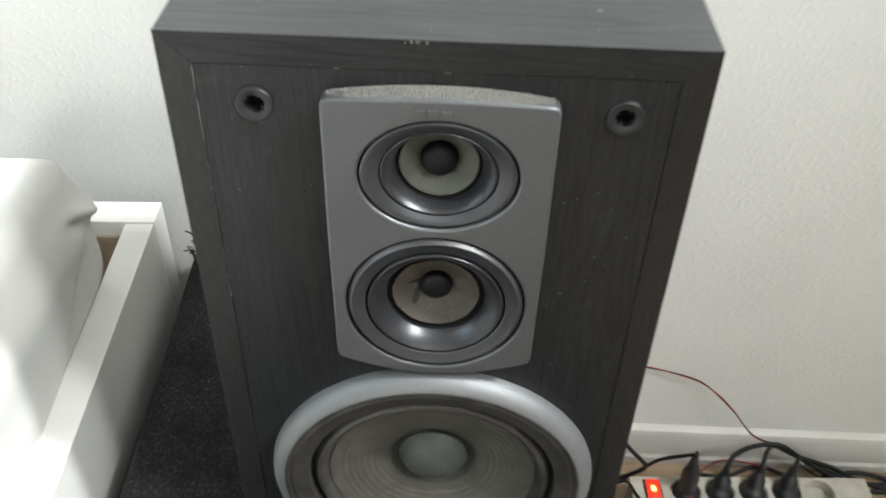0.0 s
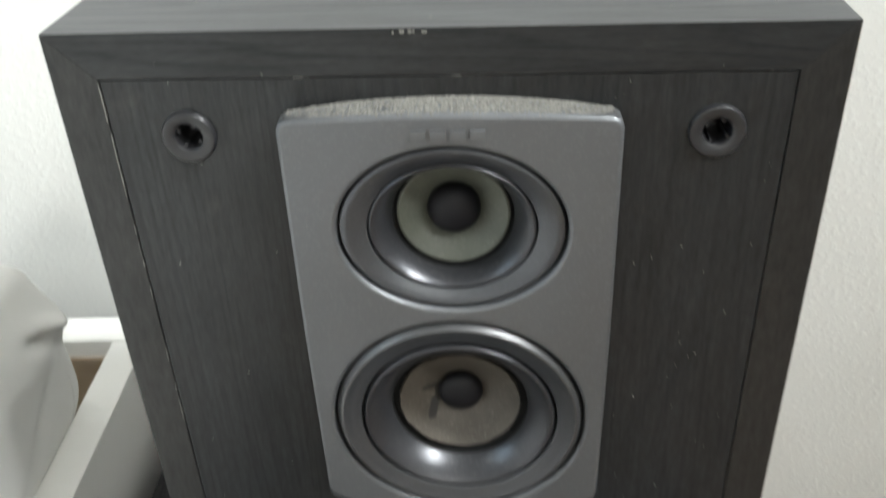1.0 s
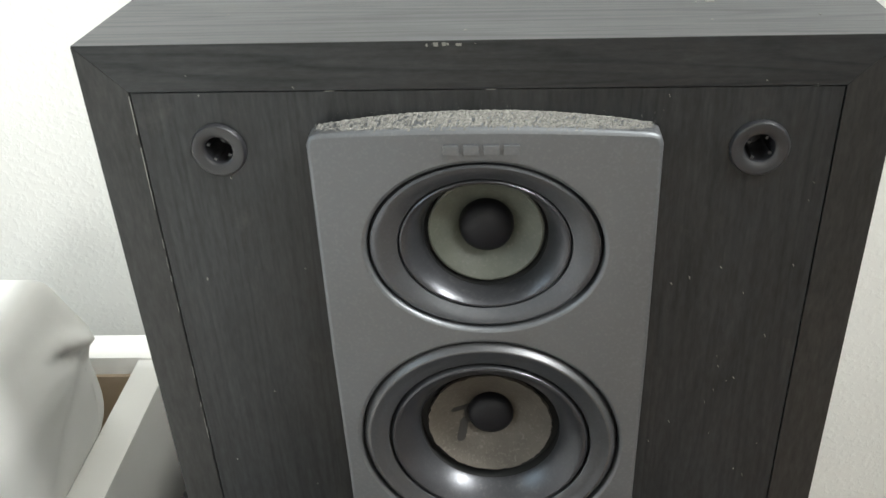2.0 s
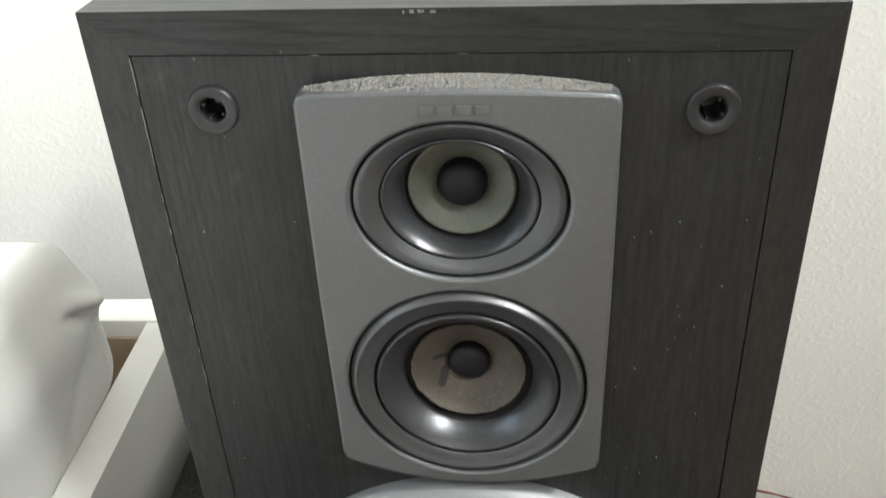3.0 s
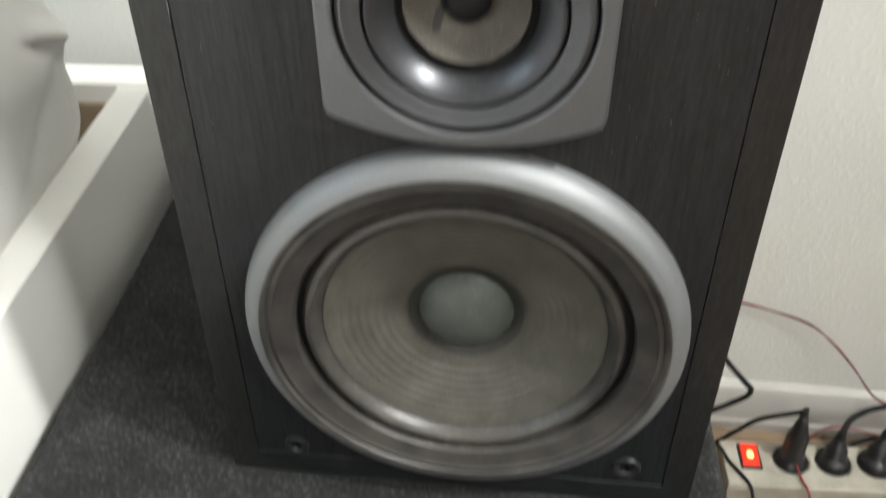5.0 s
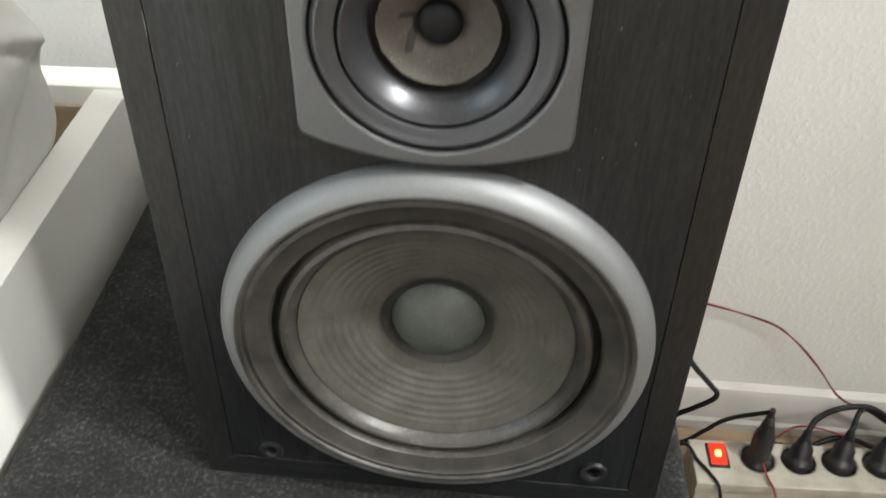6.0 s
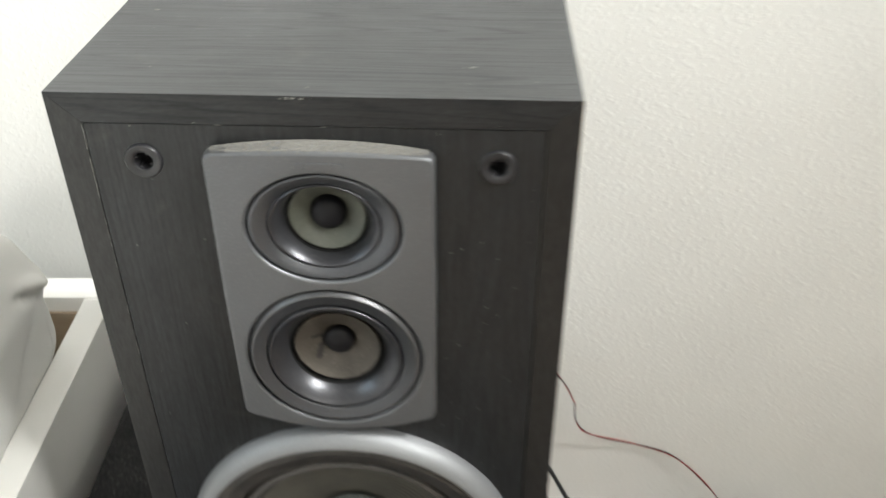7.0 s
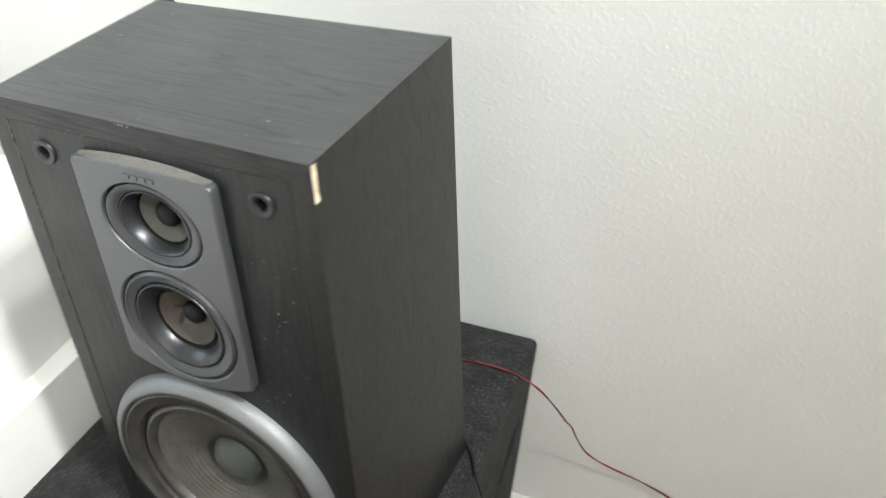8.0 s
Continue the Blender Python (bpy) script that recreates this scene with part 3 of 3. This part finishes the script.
    part("gasket", lathe([(0.1062, -0.0131), (0.1052, -0.0135), (0.1036, -0.0131), (0.1026, -0.0117), (0.1014, -0.0121), (0.1, -0.0122), (0.0988, -0.011), (0.095, -0.0103), (0.0918, -0.009), (0.0896, -0.0086), (0.0888, -0.007), (0.0885, 0.0)], wx, wz, 128, [0.985] * 12), RUBBER, woof, "dusty black rubber gasket")
    part("shadow_gap", lathe([(0.0888, -0.003), (0.088, 0.001), (0.0852, 0.001)], wx, wz, 112), GAP, woof)
    part("surround", lathe([(0.0856, 0.0012), (0.085, -0.0034), (0.0832, -0.006), (0.0806, -0.0069), (0.0786, -0.006), (0.0768, -0.0032), (0.0756, 0.0), (0.0744, 0.0003)], wx, wz, 112), RUBBER, woof, "worn black rubber half-roll surround")
    prof = []
    for i in range(49):
        u = i / 48
        r = 0.0748 - 0.0488 * u
        y = -0.0004 + 0.0185 * u ** 1.1 - (0.00022 * math.sin(u * 11 * 2 * math.pi) if 0.12 < u < 0.75 else 0)
        prof.append((r, y))
    part("cone", lathe(prof, wx, wz, 112), CONE_W, woof, "dusty grey-brown ribbed paper cone")
    part("dust_cap", lathe([(0.0262, 0.0178), (0.0254, 0.0166), (0.0242, 0.0142), (0.0212, 0.0104), (0.0168, 0.0076), (0.0115, 0.0058), (0.0055, 0.0049), (0, 0.0046)], wx, wz, 64), CAP_W, woof, "grey paper dust cap")

    part("glue_ring", lathe([(0.0312, 0.0138), (0.0296, 0.0143), (0.0266, 0.0166), (0.025, 0.018)], wx, wz, 64), CAP_EDGE, woof, "dark ring round the cap")

    # sockets for the missing grille
    for x, z, r in SOCKETS:
        sock = part("grille_socket", lathe([(r, 0.0004), (r * 0.99, -0.0009), (r * 0.94, -0.0016), (r * 0.86, -0.0018), (r * 0.62, -0.0015), (r * 0.52, -0.0008), (r * 0.48, 0.0006), (r * 0.44, 0.014), (0, 0.014)], x, z, 40), BLACK, s, "black plastic grille socket")
        for k in range(4):
            a = k * math.pi / 2 + 0.5
            bm = box(-0.0005, 0.0005, 0.0, 0.012, r * 0.36, r * 0.47)
            part("socket_rib", bm, BLACK, sock, m=Matrix.Translation((x, 0, z)) @ pose(0, 0, 0, 0, math.degrees(a), 0))

    # connection terminal at the back
    term = part("terminal_cup", box(-0.03, 0.03, d - 0.004, d + 0.002, 0.06, 0.12, 0.001), BLACK, s)
    for x, mat in ((-0.012, RED_WIRE), (0.012, BLACK_WIRE)):
        part("terminal", lathe([(0, -0.014), (0.005, -0.014), (0.0055, -0.004), (0.0055, 0.0)], 0, 0, 16), mat, term, m=Matrix.Translation((x, d + 0.002, 0.09)) @ pose(0, 0, 0, 0, 0, 180))
    return s


speaker = loudspeaker()


# dust lying on the plate's upper ledge
def dust_on_ledge():
    rnd = random.Random(4)
    bm = bmesh.new()
    # the felted layer itself
    rows = []
    for i in range(181):
        u = -1 + i / 90
        z = 0.4523 + 0.0016 * (1 - min(1, abs(u) * 1.03) ** 2)
        row = []
        for k in range(10):
            y = PLATE_Y + 0.0009 + 0.004 * abs(u) ** 12 + (0.0087 - 0.004 * abs(u) ** 12) * k / 9 + (rnd.uniform(-0.0007, 0.0004) if k == 0 else 0)
            row.append(bm.verts.new((0.0025 + u * 0.058, y, z + ledge_rise(u * 0.058, y) - 0.0002 + (rnd.uniform(0.0001, 0.0005) if k else -0.0002))))
        rows.append(row)
    for a, b in zip(rows, rows[1:]):
        for k in range(9):
            bm.faces.new((a[k], a[k + 1], b[k + 1], b[k]))
    for _ in range(3000):
        u = rnd.uniform(-1, 1)
        x = 0.0025 + u * 0.059
        y = rnd.uniform(PLATE_Y + 0.001, -0.0002)
        z = 0.4523 + 0.0016 * (1 - min(1, abs(u) * 1.03) ** 2) + ledge_rise(u * 0.059, y)
        r = rnd.uniform(0.00012, 0.00036)
        q = Vector((x, y, z + 0.0001 + r * 0.1))
        vs = [bm.verts.new(q + Vector((rnd.uniform(-r, r), rnd.uniform(-r, r), rnd.uniform(-r * 0.5, r)))) for _ in range(4)]
        for f in ((0, 1, 2), (0, 2, 3), (0, 3, 1), (1, 3, 2)):
            bm.faces.new([vs[k] for k in f])
    for _ in range(90):
        # clumps on the baffle just above the ledge
        u = rnd.uniform(-1, 1)
        q = Vector((0.0025 + u * 0.062, 0.0002, 0.4522 + 0.0045 * (1 - u * u) + abs(rnd.gauss(0, 0.0018))))
        r = rnd.uniform(0.0001, 0.0003)
        vs = [bm.verts.new(q + Vector((rnd.uniform(-r, r), rnd.uniform(-r, 0), rnd.uniform(-r, r)))) for _ in range(4)]
        for f in ((0, 1, 2), (0, 2, 3), (0, 3, 1), (1, 3, 2)):
            bm.faces.new([vs[k] for k in f])
    tagged(part("ledge_dust", bm, DUST, smooth=0), "thick grey dust lying on the driver plate's ledge", "dust", kind="stuff")


dust_on_ledge()


# pale lint and scuffs on the black foil
def lint():
    rnd = random.Random(11)
    bm = bmesh.new()
    spots = [(rnd.uniform(0.068, 0.118), 0, rnd.uniform(0.2, 0.43)) for _ in range(26)]
    spots += [(rnd.uniform(-0.118, 0.118), 0, rnd.uniform(0.455, 0.48)) for _ in range(5)]
    spots += [(rnd.uniform(-0.118, -0.066), 0, rnd.uniform(0.24, 0.44)) for _ in range(6)]
    spots += [(-0.063, 0, 0.466), (-0.091, 0, 0.431), (0.098, 0, 0.34), (0.094, 0, 0.312), (0.079, 0, 0.389)]
    for x, _, z in spots:
        a, c = rnd.uniform(0.00007, 0.0002), rnd.uniform(0.0001, 0.00042)
        q = 2 * a
        prism([(x - q, z + c), (x - q + a, z + 1.6 * c), (x + q, z - c), (x + q - a, z - 1.6 * c)], -0.0001, 0.0005, bm=bm)
    # the foil's pale worn edge along the baffle's joint
    z = 0.4635
    while z > 0.3:
        step = rnd.uniform(0.002, 0.006)
        if rnd.random() < 0.3 + 0.6 * (z > 0.42):
            box(-0.1231, -0.1231 + rnd.uniform(0.00012, 0.0003), -0.00005, 0.0008, z - step, z, bm=bm)
        z -= step
    for x in (0.004, -0.052):
        box(x, x + rnd.uniform(0.002, 0.004), -0.00005, 0.0008, 0.4645, 0.46462, bm=bm)
    # rubbed spot in the middle of the top front edge
    for _ in range(12):
        x = rnd.gauss(-0.008, 0.0032)
        a = rnd.uniform(0.0002, 0.0008)
        box(x - a, x + a, -0.0002, 0.0003, 0.4803 + rnd.uniform(-0.0004, 0.0008), 0.4806 + rnd.uniform(0, 0.0008), bm=bm)
    top = [(-0.116, 0.121), (0.083, 0.0395), (-0.104, 0.173), (-0.098, 0.176), (-0.121, 0.064)]
    for _ in range(18):
        top.append((rnd.uniform(-0.13, 0.13), rnd.uniform(0.005, 0.2)))
    for k, (x, y) in enumerate(top):
        a, b = (0.0016, 0.0007) if k < 3 else (rnd.uniform(0.0002, 0.0004), rnd.uniform(0.0002, 0.0005))
        box(x - a, x + a, y - b, y + b, SPK_H - 0.0003, SPK_H + 0.0003, bm=bm)
    tagged(part("lint_specks", bm, LINT, smooth=0), "pale lint specks and scuffs on the black foil", "lint", kind="stuff")


lint()


# ---- the bed beside it ----
BED_TURN = Matrix.Translation((-0.313, 0.353, 0)) @ pose(0, 0, 0, 0, 0, 2.6) @ Matrix.Translation((0.313, -0.353, 0))


def bed():
    b = thing("bed_frame", (-0.75, -0.3, FLOOR), "white lacquered low wooden bed frame against the wall", "bed")
    x1, x0 = -0.313, -1.22
    part("side_rail", box(x1 - 0.031, x1, -1.55, 0.3525, -0.2, 0.067, 0.0012), LACQUER, b, m=BED_TURN)
    part("side_rail", box(x0, x0 + 0.031, -1.55, 0.3525, -0.2, 0.067, 0.0012), LACQUER, b, m=BED_TURN)
    part("back_rail", box(x0, x1 + 0.001, 0.353, 0.389, FLOOR, 0.069, 0.0012), LACQUER, b, m=BED_TURN)
    part("inner_lining", box(x0 + 0.032, x1 - 0.032, 0.349, 0.3528, -0.19, 0.05, 0.0004), RAW, b, "raw wood-coloured inner board", m=BED_TURN)
    part("front_rail", box(x0, x1, -1.59, -1.551, FLOOR, 0.069, 0.0012), LACQUER, b, m=BED_TURN)
    part("ledge", box(x1 - 0.062, x1 - 0.0315, -1.5, 0.3485, -0.045, -0.02, 0.001), RAW, b, "raw pine ledge", m=BED_TURN)
    part("ledge", box(x0 + 0.0315, x0 + 0.062, -1.5, 0.3485, -0.045, -0.02, 0.001), RAW, b, "raw pine ledge", m=BED_TURN)
    for k in range(12):
        y = -1.45 + k * 0.155
        part("slat", box(x0 + 0.033, x1 - 0.033, y, y + 0.07, -0.0195, -0.004, 0.002), RAW, b, m=BED_TURN)
    return b


bed()


def mattress():
    """A soft block in a loose cotton cover: bulging sides, a rounded edge, a pinched rear corner."""
    x0, x1, y0, y1, z0, z1 = -1.18, -0.35, -1.5, 0.268, -0.003, 0.218
    bm = bmesh.new()
    bmesh.ops.create_cube(bm, size=2)
    bmesh.ops.subdivide_edges(bm, edges=bm.edges[:], cuts=95, use_grid_fill=True)
    hx, hy, hz = (x1 - x0) / 2, (y1 - y0) / 2, (z1 - z0) / 2
    c = Vector(((x0 + x1) / 2, (y0 + y1) / 2, (z0 + z1) / 2))
    R = 0.017

    def grade(u, h):
        # finer towards the ends
        return math.copysign(1 - (1 - abs(u)) ** 2.2, u) * h

    def hump(u, w):
        return math.exp(-(u / w) ** 2)

    for v in bm.verts:
        p = Vector((grade(v.co.x, hx), grade(v.co.y, hy), v.co.z * hz))
        core = Vector((max(-hx + R, min(hx - R, p.x)), max(-hy + R, min(hy - R, p.y)), max(-hz + R, min(hz - R, p.z))))
        d = p - core
        if sum(abs(k) > 1e-9 for k in d) > 1:
            p = core + d.normalized() * R
        p += c
        side = max(0.0, 1 - (x1 - p.x) / 0.05)
        rear = max(0.0, 1 - (y1 - p.y) / 0.05)
        near = hump(p.y - y1, 0.07)
        # the side bulges below the top edge and draws in towards the hem
        belly = 0.017 * hump(p.z - 0.16, 0.036) + 0.017 * hump(p.z - 0.095, 0.045) - 0.01 * hump(p.z - 0.02, 0.03)
        p.x += side * belly * (0.75 + 0.3 * near)
        p.y += rear * belly * 0.5
        # the gathered ear of cloth at the rear corner, with a pinched hollow before it
        ridge = 0.182 - 0.5 * (p.y - 0.22)
        p.x += 0.011 * hump(p.z - ridge, 0.007) * hump(p.y - 0.244, 0.015) * side
        p.x -= 0.01 * hump(p.z - ridge + 0.011, 0.005) * hump(p.y - 0.229, 0.013) * side
        p.x -= 0.006 * hump(p.z - ridge + 0.022, 0.012) * hump(p.y - 0.255, 0.016) * side
        # long creases running down the side
        for z, slope, depth, wide in ((0.15, 0.9, 0.003, 0.01),):
            p.x -= depth * hump(p.z - z + slope * (y1 - 0.03 - p.y), wide) * side * hump(p.y - 0.17, 0.12)
        # the cover's corner pocket ends in a slanting hem; the mattress below it lies a little deeper
        hem = 0.152 - 0.62 * (y1 - 0.02 - p.y) - 2.2 * max(0.0, y1 - 0.1 - p.y) ** 2
        below = 1 / (1 + math.exp(max(-60, min(60, (p.z - hem) / 0.0028))))
        p.x -= 0.005 * below * side * hump(p.y - 0.255, 0.06)
        p.x += 0.0012 * hump(p.z - hem - 0.005, 0.005) * side * hump(p.y - 0.235, 0.08)
        p.x += 0.0016 * noise.fractal(Vector((p.x * 6, p.y * 7, p.z * 10)), 0.7, 2.0, 3) * side
        p.z += 0.0012 * noise.fractal(Vector((p.x * 9, p.y * 9, 1.7)), 0.7, 2.0, 3) * (1 if p.z > 0.2 else 0)
        p.z = max(p.z, z0)
        v.co = p
    t = thing("mattress", (-0.76, -0.6, z0), "thick mattress in a loose creased white cotton cover", "mattress")
    shape = BVHTree.FromBMesh(bm)
    part("cover", bm, CLOTH, t, smooth=80, m=BED_TURN)
    # a sewn seam on the cover, running down the corner and along the lower edge
    line = [(y1 - 0.014 - 0.002 * k, 0.135 - 0.022 * k) for k in range(5)] + [(y1 - 0.04 - 0.06 * k, 0.04 - 0.003 * math.sin(k)) for k in range(12)]
    pts = []
    for y, z in line:
        hit = shape.ray_cast(Vector((x1 + 0.3, y, z)), Vector((-1, 0, 0)))[0]
        if hit:
            pts.append(tuple(hit + Vector((-0.0004, 0, 0))))
    part("seam", tube(pts, 0.0011, 6), CLOTH, t, "sewn seam", m=BED_TURN)


mattress()


# ---- cables and the socket strip on the floor ----
def wall_cable():
    t = thing("speaker_cable", (0.2, 0.4, FLOOR), "thin red and black speaker cable hanging along the wall", "cable")
    pts = [(-0.01, 0.232, 0.09), (0.02, 0.27, 0.05), (0.05, 0.32, 0.012), (0.08, 0.342, 0.0045), (0.111, 0.344, 0.0042), (0.135, 0.344, 0.0042), (0.15, 0.344, 0.004), (0.166, 0.346, -0.006), (0.181, 0.352, -0.024),
           (0.195, 0.36, -0.05), (0.206, 0.372, -0.082), (0.211, 0.382, -0.1),
           (0.215, 0.398, -0.137), (0.224, 0.407, -0.165), (0.238, 0.412, -0.181), (0.262, 0.415, -0.192), (0.301, 0.42, -0.206), (0.345, 0.418, -0.22), (0.375, 0.415, -0.242), (0.405, 0.41, -0.273),
           (0.437, 0.405, -0.312), (0.468, 0.403, -0.327), (0.497, 0.402, -0.337), (0.52, 0.4, -0.37), (0.56, 0.39, FLOOR + 0.003), (0.64, 0.38, FLOOR + 0.003)]
    part("red_core", tube(pts, 0.0009, 8, twist=0.0007), RED_WIRE, t, "red insulated core")
    part("black_core", tube(pts, 0.0008, 8, twist=0.0007, phase=math.pi), BLACK_WIRE, t, "black insulated core")


wall_cable()


def black_cable(pts, radius, label):
    tagged(part("power_cable", tube(pts, radius, 10), BLACK_WIRE, smooth=60), label, "cable", "black cables")


def socket_strip():
    s = thing("socket_strip", (0.43, 0.32, FLOOR), "off-white mains socket strip with lit red switch, on the floor", "power strip")
    x0, x1, y0, y1, zt = 0.266, 0.592, 0.29, 0.352, -0.345
    turn = Matrix.Translation((x0, 0.32, 0)) @ pose(0, 0, 0, 0, 0, 2.5) @ Matrix.Translation((-x0, -0.32, 0))
    holes = [ring_loop(0.34 + k * 0.0455, 0.328, 0.0195, 0.0195, 40) for k in range(5)]
    bm = sheet([[(x0, y0), (x1, y0), (x1, y1), (x0, y1)], *holes], 0, 0.016, 0.0022)
    for v in bm.verts:
        v.co = Vector((v.co.x, v.co.z, zt - v.co.y))
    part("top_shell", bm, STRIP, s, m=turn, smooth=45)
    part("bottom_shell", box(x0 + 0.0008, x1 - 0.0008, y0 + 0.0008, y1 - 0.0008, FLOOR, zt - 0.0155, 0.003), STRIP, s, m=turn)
    sw = part("switch_frame", box(0.2835, 0.3068, 0.3123, 0.3457, zt - 0.002, zt + 0.0015, 0.0008), BLACK, s, "black switch frame", m=turn)
    bm = box(0.2858, 0.3044, 0.3152, 0.3432, zt + 0.001, zt + 0.0045, 0.0012)
    for v in bm.verts:
        v.co.z += 0.12 * (v.co.y - 0.329) if v.co.z > zt + 0.003 else 0
    part("rocker", bm, GLOW, sw, "glowing red rocker", m=turn)
    part("lamp", box(0.2915, 0.2985, 0.3245, 0.3335, zt + 0.003, zt + 0.0058, 0.0026, 4), HOT, sw, "bright neon lamp in the rocker", m=turn)
    for k in range(5):
        x = 0.34 + k * 0.0455
        bm = lathe([(0.0196, 0.0), (0.0192, 0.0), (0.0186, 0.0165), (0, 0.0165)], 0, 0, 40)
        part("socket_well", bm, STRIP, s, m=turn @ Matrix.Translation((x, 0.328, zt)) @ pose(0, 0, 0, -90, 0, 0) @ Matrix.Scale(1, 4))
    return turn


STRIP_TURN = socket_strip()


def plug(x, tall, lean):
    p = thing("mains_plug", STRIP_TURN @ Vector((x, 0.328, -0.345)), "black mains plug pushed into the socket strip", "plug", "plugs in the socket strip")
    m = STRIP_TURN @ Matrix.Translation((x, 0.328, -0.36)) @ pose(0, 0, 0, lean, 0, 12 * lean / 10)
    up = pose(0, 0, 0, -90, 0, 0)
    part("body", lathe([(0, 0), (0.0172, 0), (0.0174, -0.0125), (0.0163, -0.0152), (0.0135, -0.0185), (0.0122, -0.022), (0.0116, -0.037 * tall), (0.0088, -0.042 * tall), (0.0066, -0.05 * tall), (0, -0.0505 * tall)], 0, 0, 32), BLACK, p, m=m @ up)
    grip = bmesh.new()
    for k in range(5):
        lathe([(0.005, -0.049 * tall - k * 0.0026), (0.0062 - k * 0.0006, -0.0494 * tall - k * 0.0026), (0.0062 - k * 0.0006, -0.0506 * tall - k * 0.0026), (0.0038, -0.051 * tall - k * 0.0026)], 0, 0, 20, bm=grip)
    lathe([(0, -0.048 * tall), (0.004, -0.048 * tall), (0.0032, -0.064 * tall), (0, -0.064 * tall)], 0, 0, 16, bm=grip)
    part("strain_relief", grip, BLACK, p, "ribbed black cable sleeve", m=m @ up)
    return m @ up @ Vector((0, -0.062 * tall, 0))


TIPS = [plug(x, tall, lean) for x, tall, lean in ((0.34, 1.42, -4), (0.3855, 0.82, -18), (0.431, 0.85, -22), (0.4765, 0.85, -18))]

black_cable([(0.0, 0.28, 0.004), (0.07, 0.262, 0.004), (0.12, 0.234, 0.004), (0.146, 0.213, 0.0045), (0.157, 0.198, 0.004), (0.165, 0.187, -0.002), (0.188, 0.169, -0.034), (0.208, 0.161, -0.054), (0.2135, 0.159, -0.06), (0.211, 0.158, -0.067), (0.2, 0.163, -0.084), (0.186, 0.172, -0.11), (0.177, 0.19, -0.17), (0.173, 0.24, -0.28), (0.172, 0.32, FLOOR + 0.006), (0.17, 0.38, FLOOR + 0.004)], 0.0022, "black mains cable hanging down beside the carpeted box")
black_cable([(0.19, 0.4, FLOOR + 0.004), (0.235, 0.372, -0.374), (0.26, 0.36, -0.362), (0.282, 0.358, -0.336), (0.303, 0.354, -0.308), tuple(TIPS[0])], 0.0025, "black mains cable leading to a plug")
black_cable([(0.2, 0.36, FLOOR + 0.003), (0.238, 0.35, -0.37), (0.258, 0.338, -0.338), (0.271, 0.32, -0.3425), (0.283, 0.302, -0.3425), (0.291, 0.288, -0.346), (0.297, 0.272, -0.372), (0.305, 0.255, FLOOR + 0.003), (0.34, 0.2, FLOOR + 0.003), (0.4, 0.13, FLOOR + 0.003)], 0.0019, "thin black cable lying over the socket strip")
black_cable([tuple(TIPS[1]), (0.404, 0.366, -0.308), (0.43, 0.374, -0.297), (0.47, 0.382, -0.304), (0.53, 0.395, -0.36), (0.6, 0.39, FLOOR + 0.004), (0.7, 0.36, FLOOR + 0.004)], 0.0034, "thick black mains cable leading to a plug")
black_cable([tuple(TIPS[2]), (0.455, 0.378, -0.3), (0.5, 0.39, -0.335), (0.56, 0.4, -0.37), (0.62, 0.385, FLOOR + 0.004), (0.69, 0.4, FLOOR + 0.004), (0.78, 0.38, FLOOR + 0.004)], 0.003, "black mains cable leading to a plug")
black_cable([tuple(TIPS[3]), (0.5, 0.375, -0.32), (0.54, 0.385, -0.36), (0.6, 0.375, FLOOR + 0.004), (0.68, 0.37, FLOOR + 0.004), (0.8, 0.35, FLOOR + 0.004)], 0.003, "black mains cable leading to a plug")
black_cable([(0.36, 0.392, FLOOR + 0.004), (0.41, 0.385, FLOOR + 0.008), (0.46, 0.4, FLOOR + 0.014), (0.52, 0.382, FLOOR + 0.012), (0.6, 0.4, FLOOR + 0.01), (0.66, 0.385, FLOOR + 0.004), (0.6, 0.372, FLOOR + 0.004), (0.52, 0.378, FLOOR + 0.006), (0.45, 0.388, FLOOR + 0.004)], 0.003, "black cable tangled on the floor by the skirting")
black_cable([(0.592, 0.33, -0.368), (0.62, 0.332, -0.372), (0.68, 0.345, FLOOR + 0.005), (0.78, 0.36, FLOOR + 0.005), (0.95, 0.35, FLOOR + 0.005)], 0.0038, "thick black lead of the socket strip")
for pts in ([(0.341, 0.318, -0.336), (0.345, 0.303, -0.3415), (0.35, 0.288, -0.3435), (0.354, 0.276, -0.36), (0.36, 0.262, FLOOR + 0.002), (0.385, 0.2, FLOOR + 0.002), (0.43, 0.13, FLOOR + 0.002)],
            [(0.345, 0.362, -0.372), (0.37, 0.372, -0.352), (0.4, 0.385, -0.345), (0.45, 0.395, -0.365), (0.5, 0.398, FLOOR + 0.003)]):
    tagged(part("signal_cable", tube(pts, 0.0012, 8), RED_WIRE, smooth=60), "thin red cable lying by the socket strip", "cable", "thin red cables")


# ---- floor boards, last ----
def boards():
    rnd = random.Random(2)
    for row in range(6):
        y1 = WALL_Y - 0.002 - row * 0.19
        x = -0.55 - rnd.uniform(0, 0.6)
        while x < 1.7:
            x2 = x + 1.2
            part("plank", box(x + 0.0004, x2 - 0.0004, y1 - 0.1892, y1 - 0.0004, FLOOR - 0.004, FLOOR, 0.0008, 1), OAK, floor, smooth=0)
            x = x2


boards()
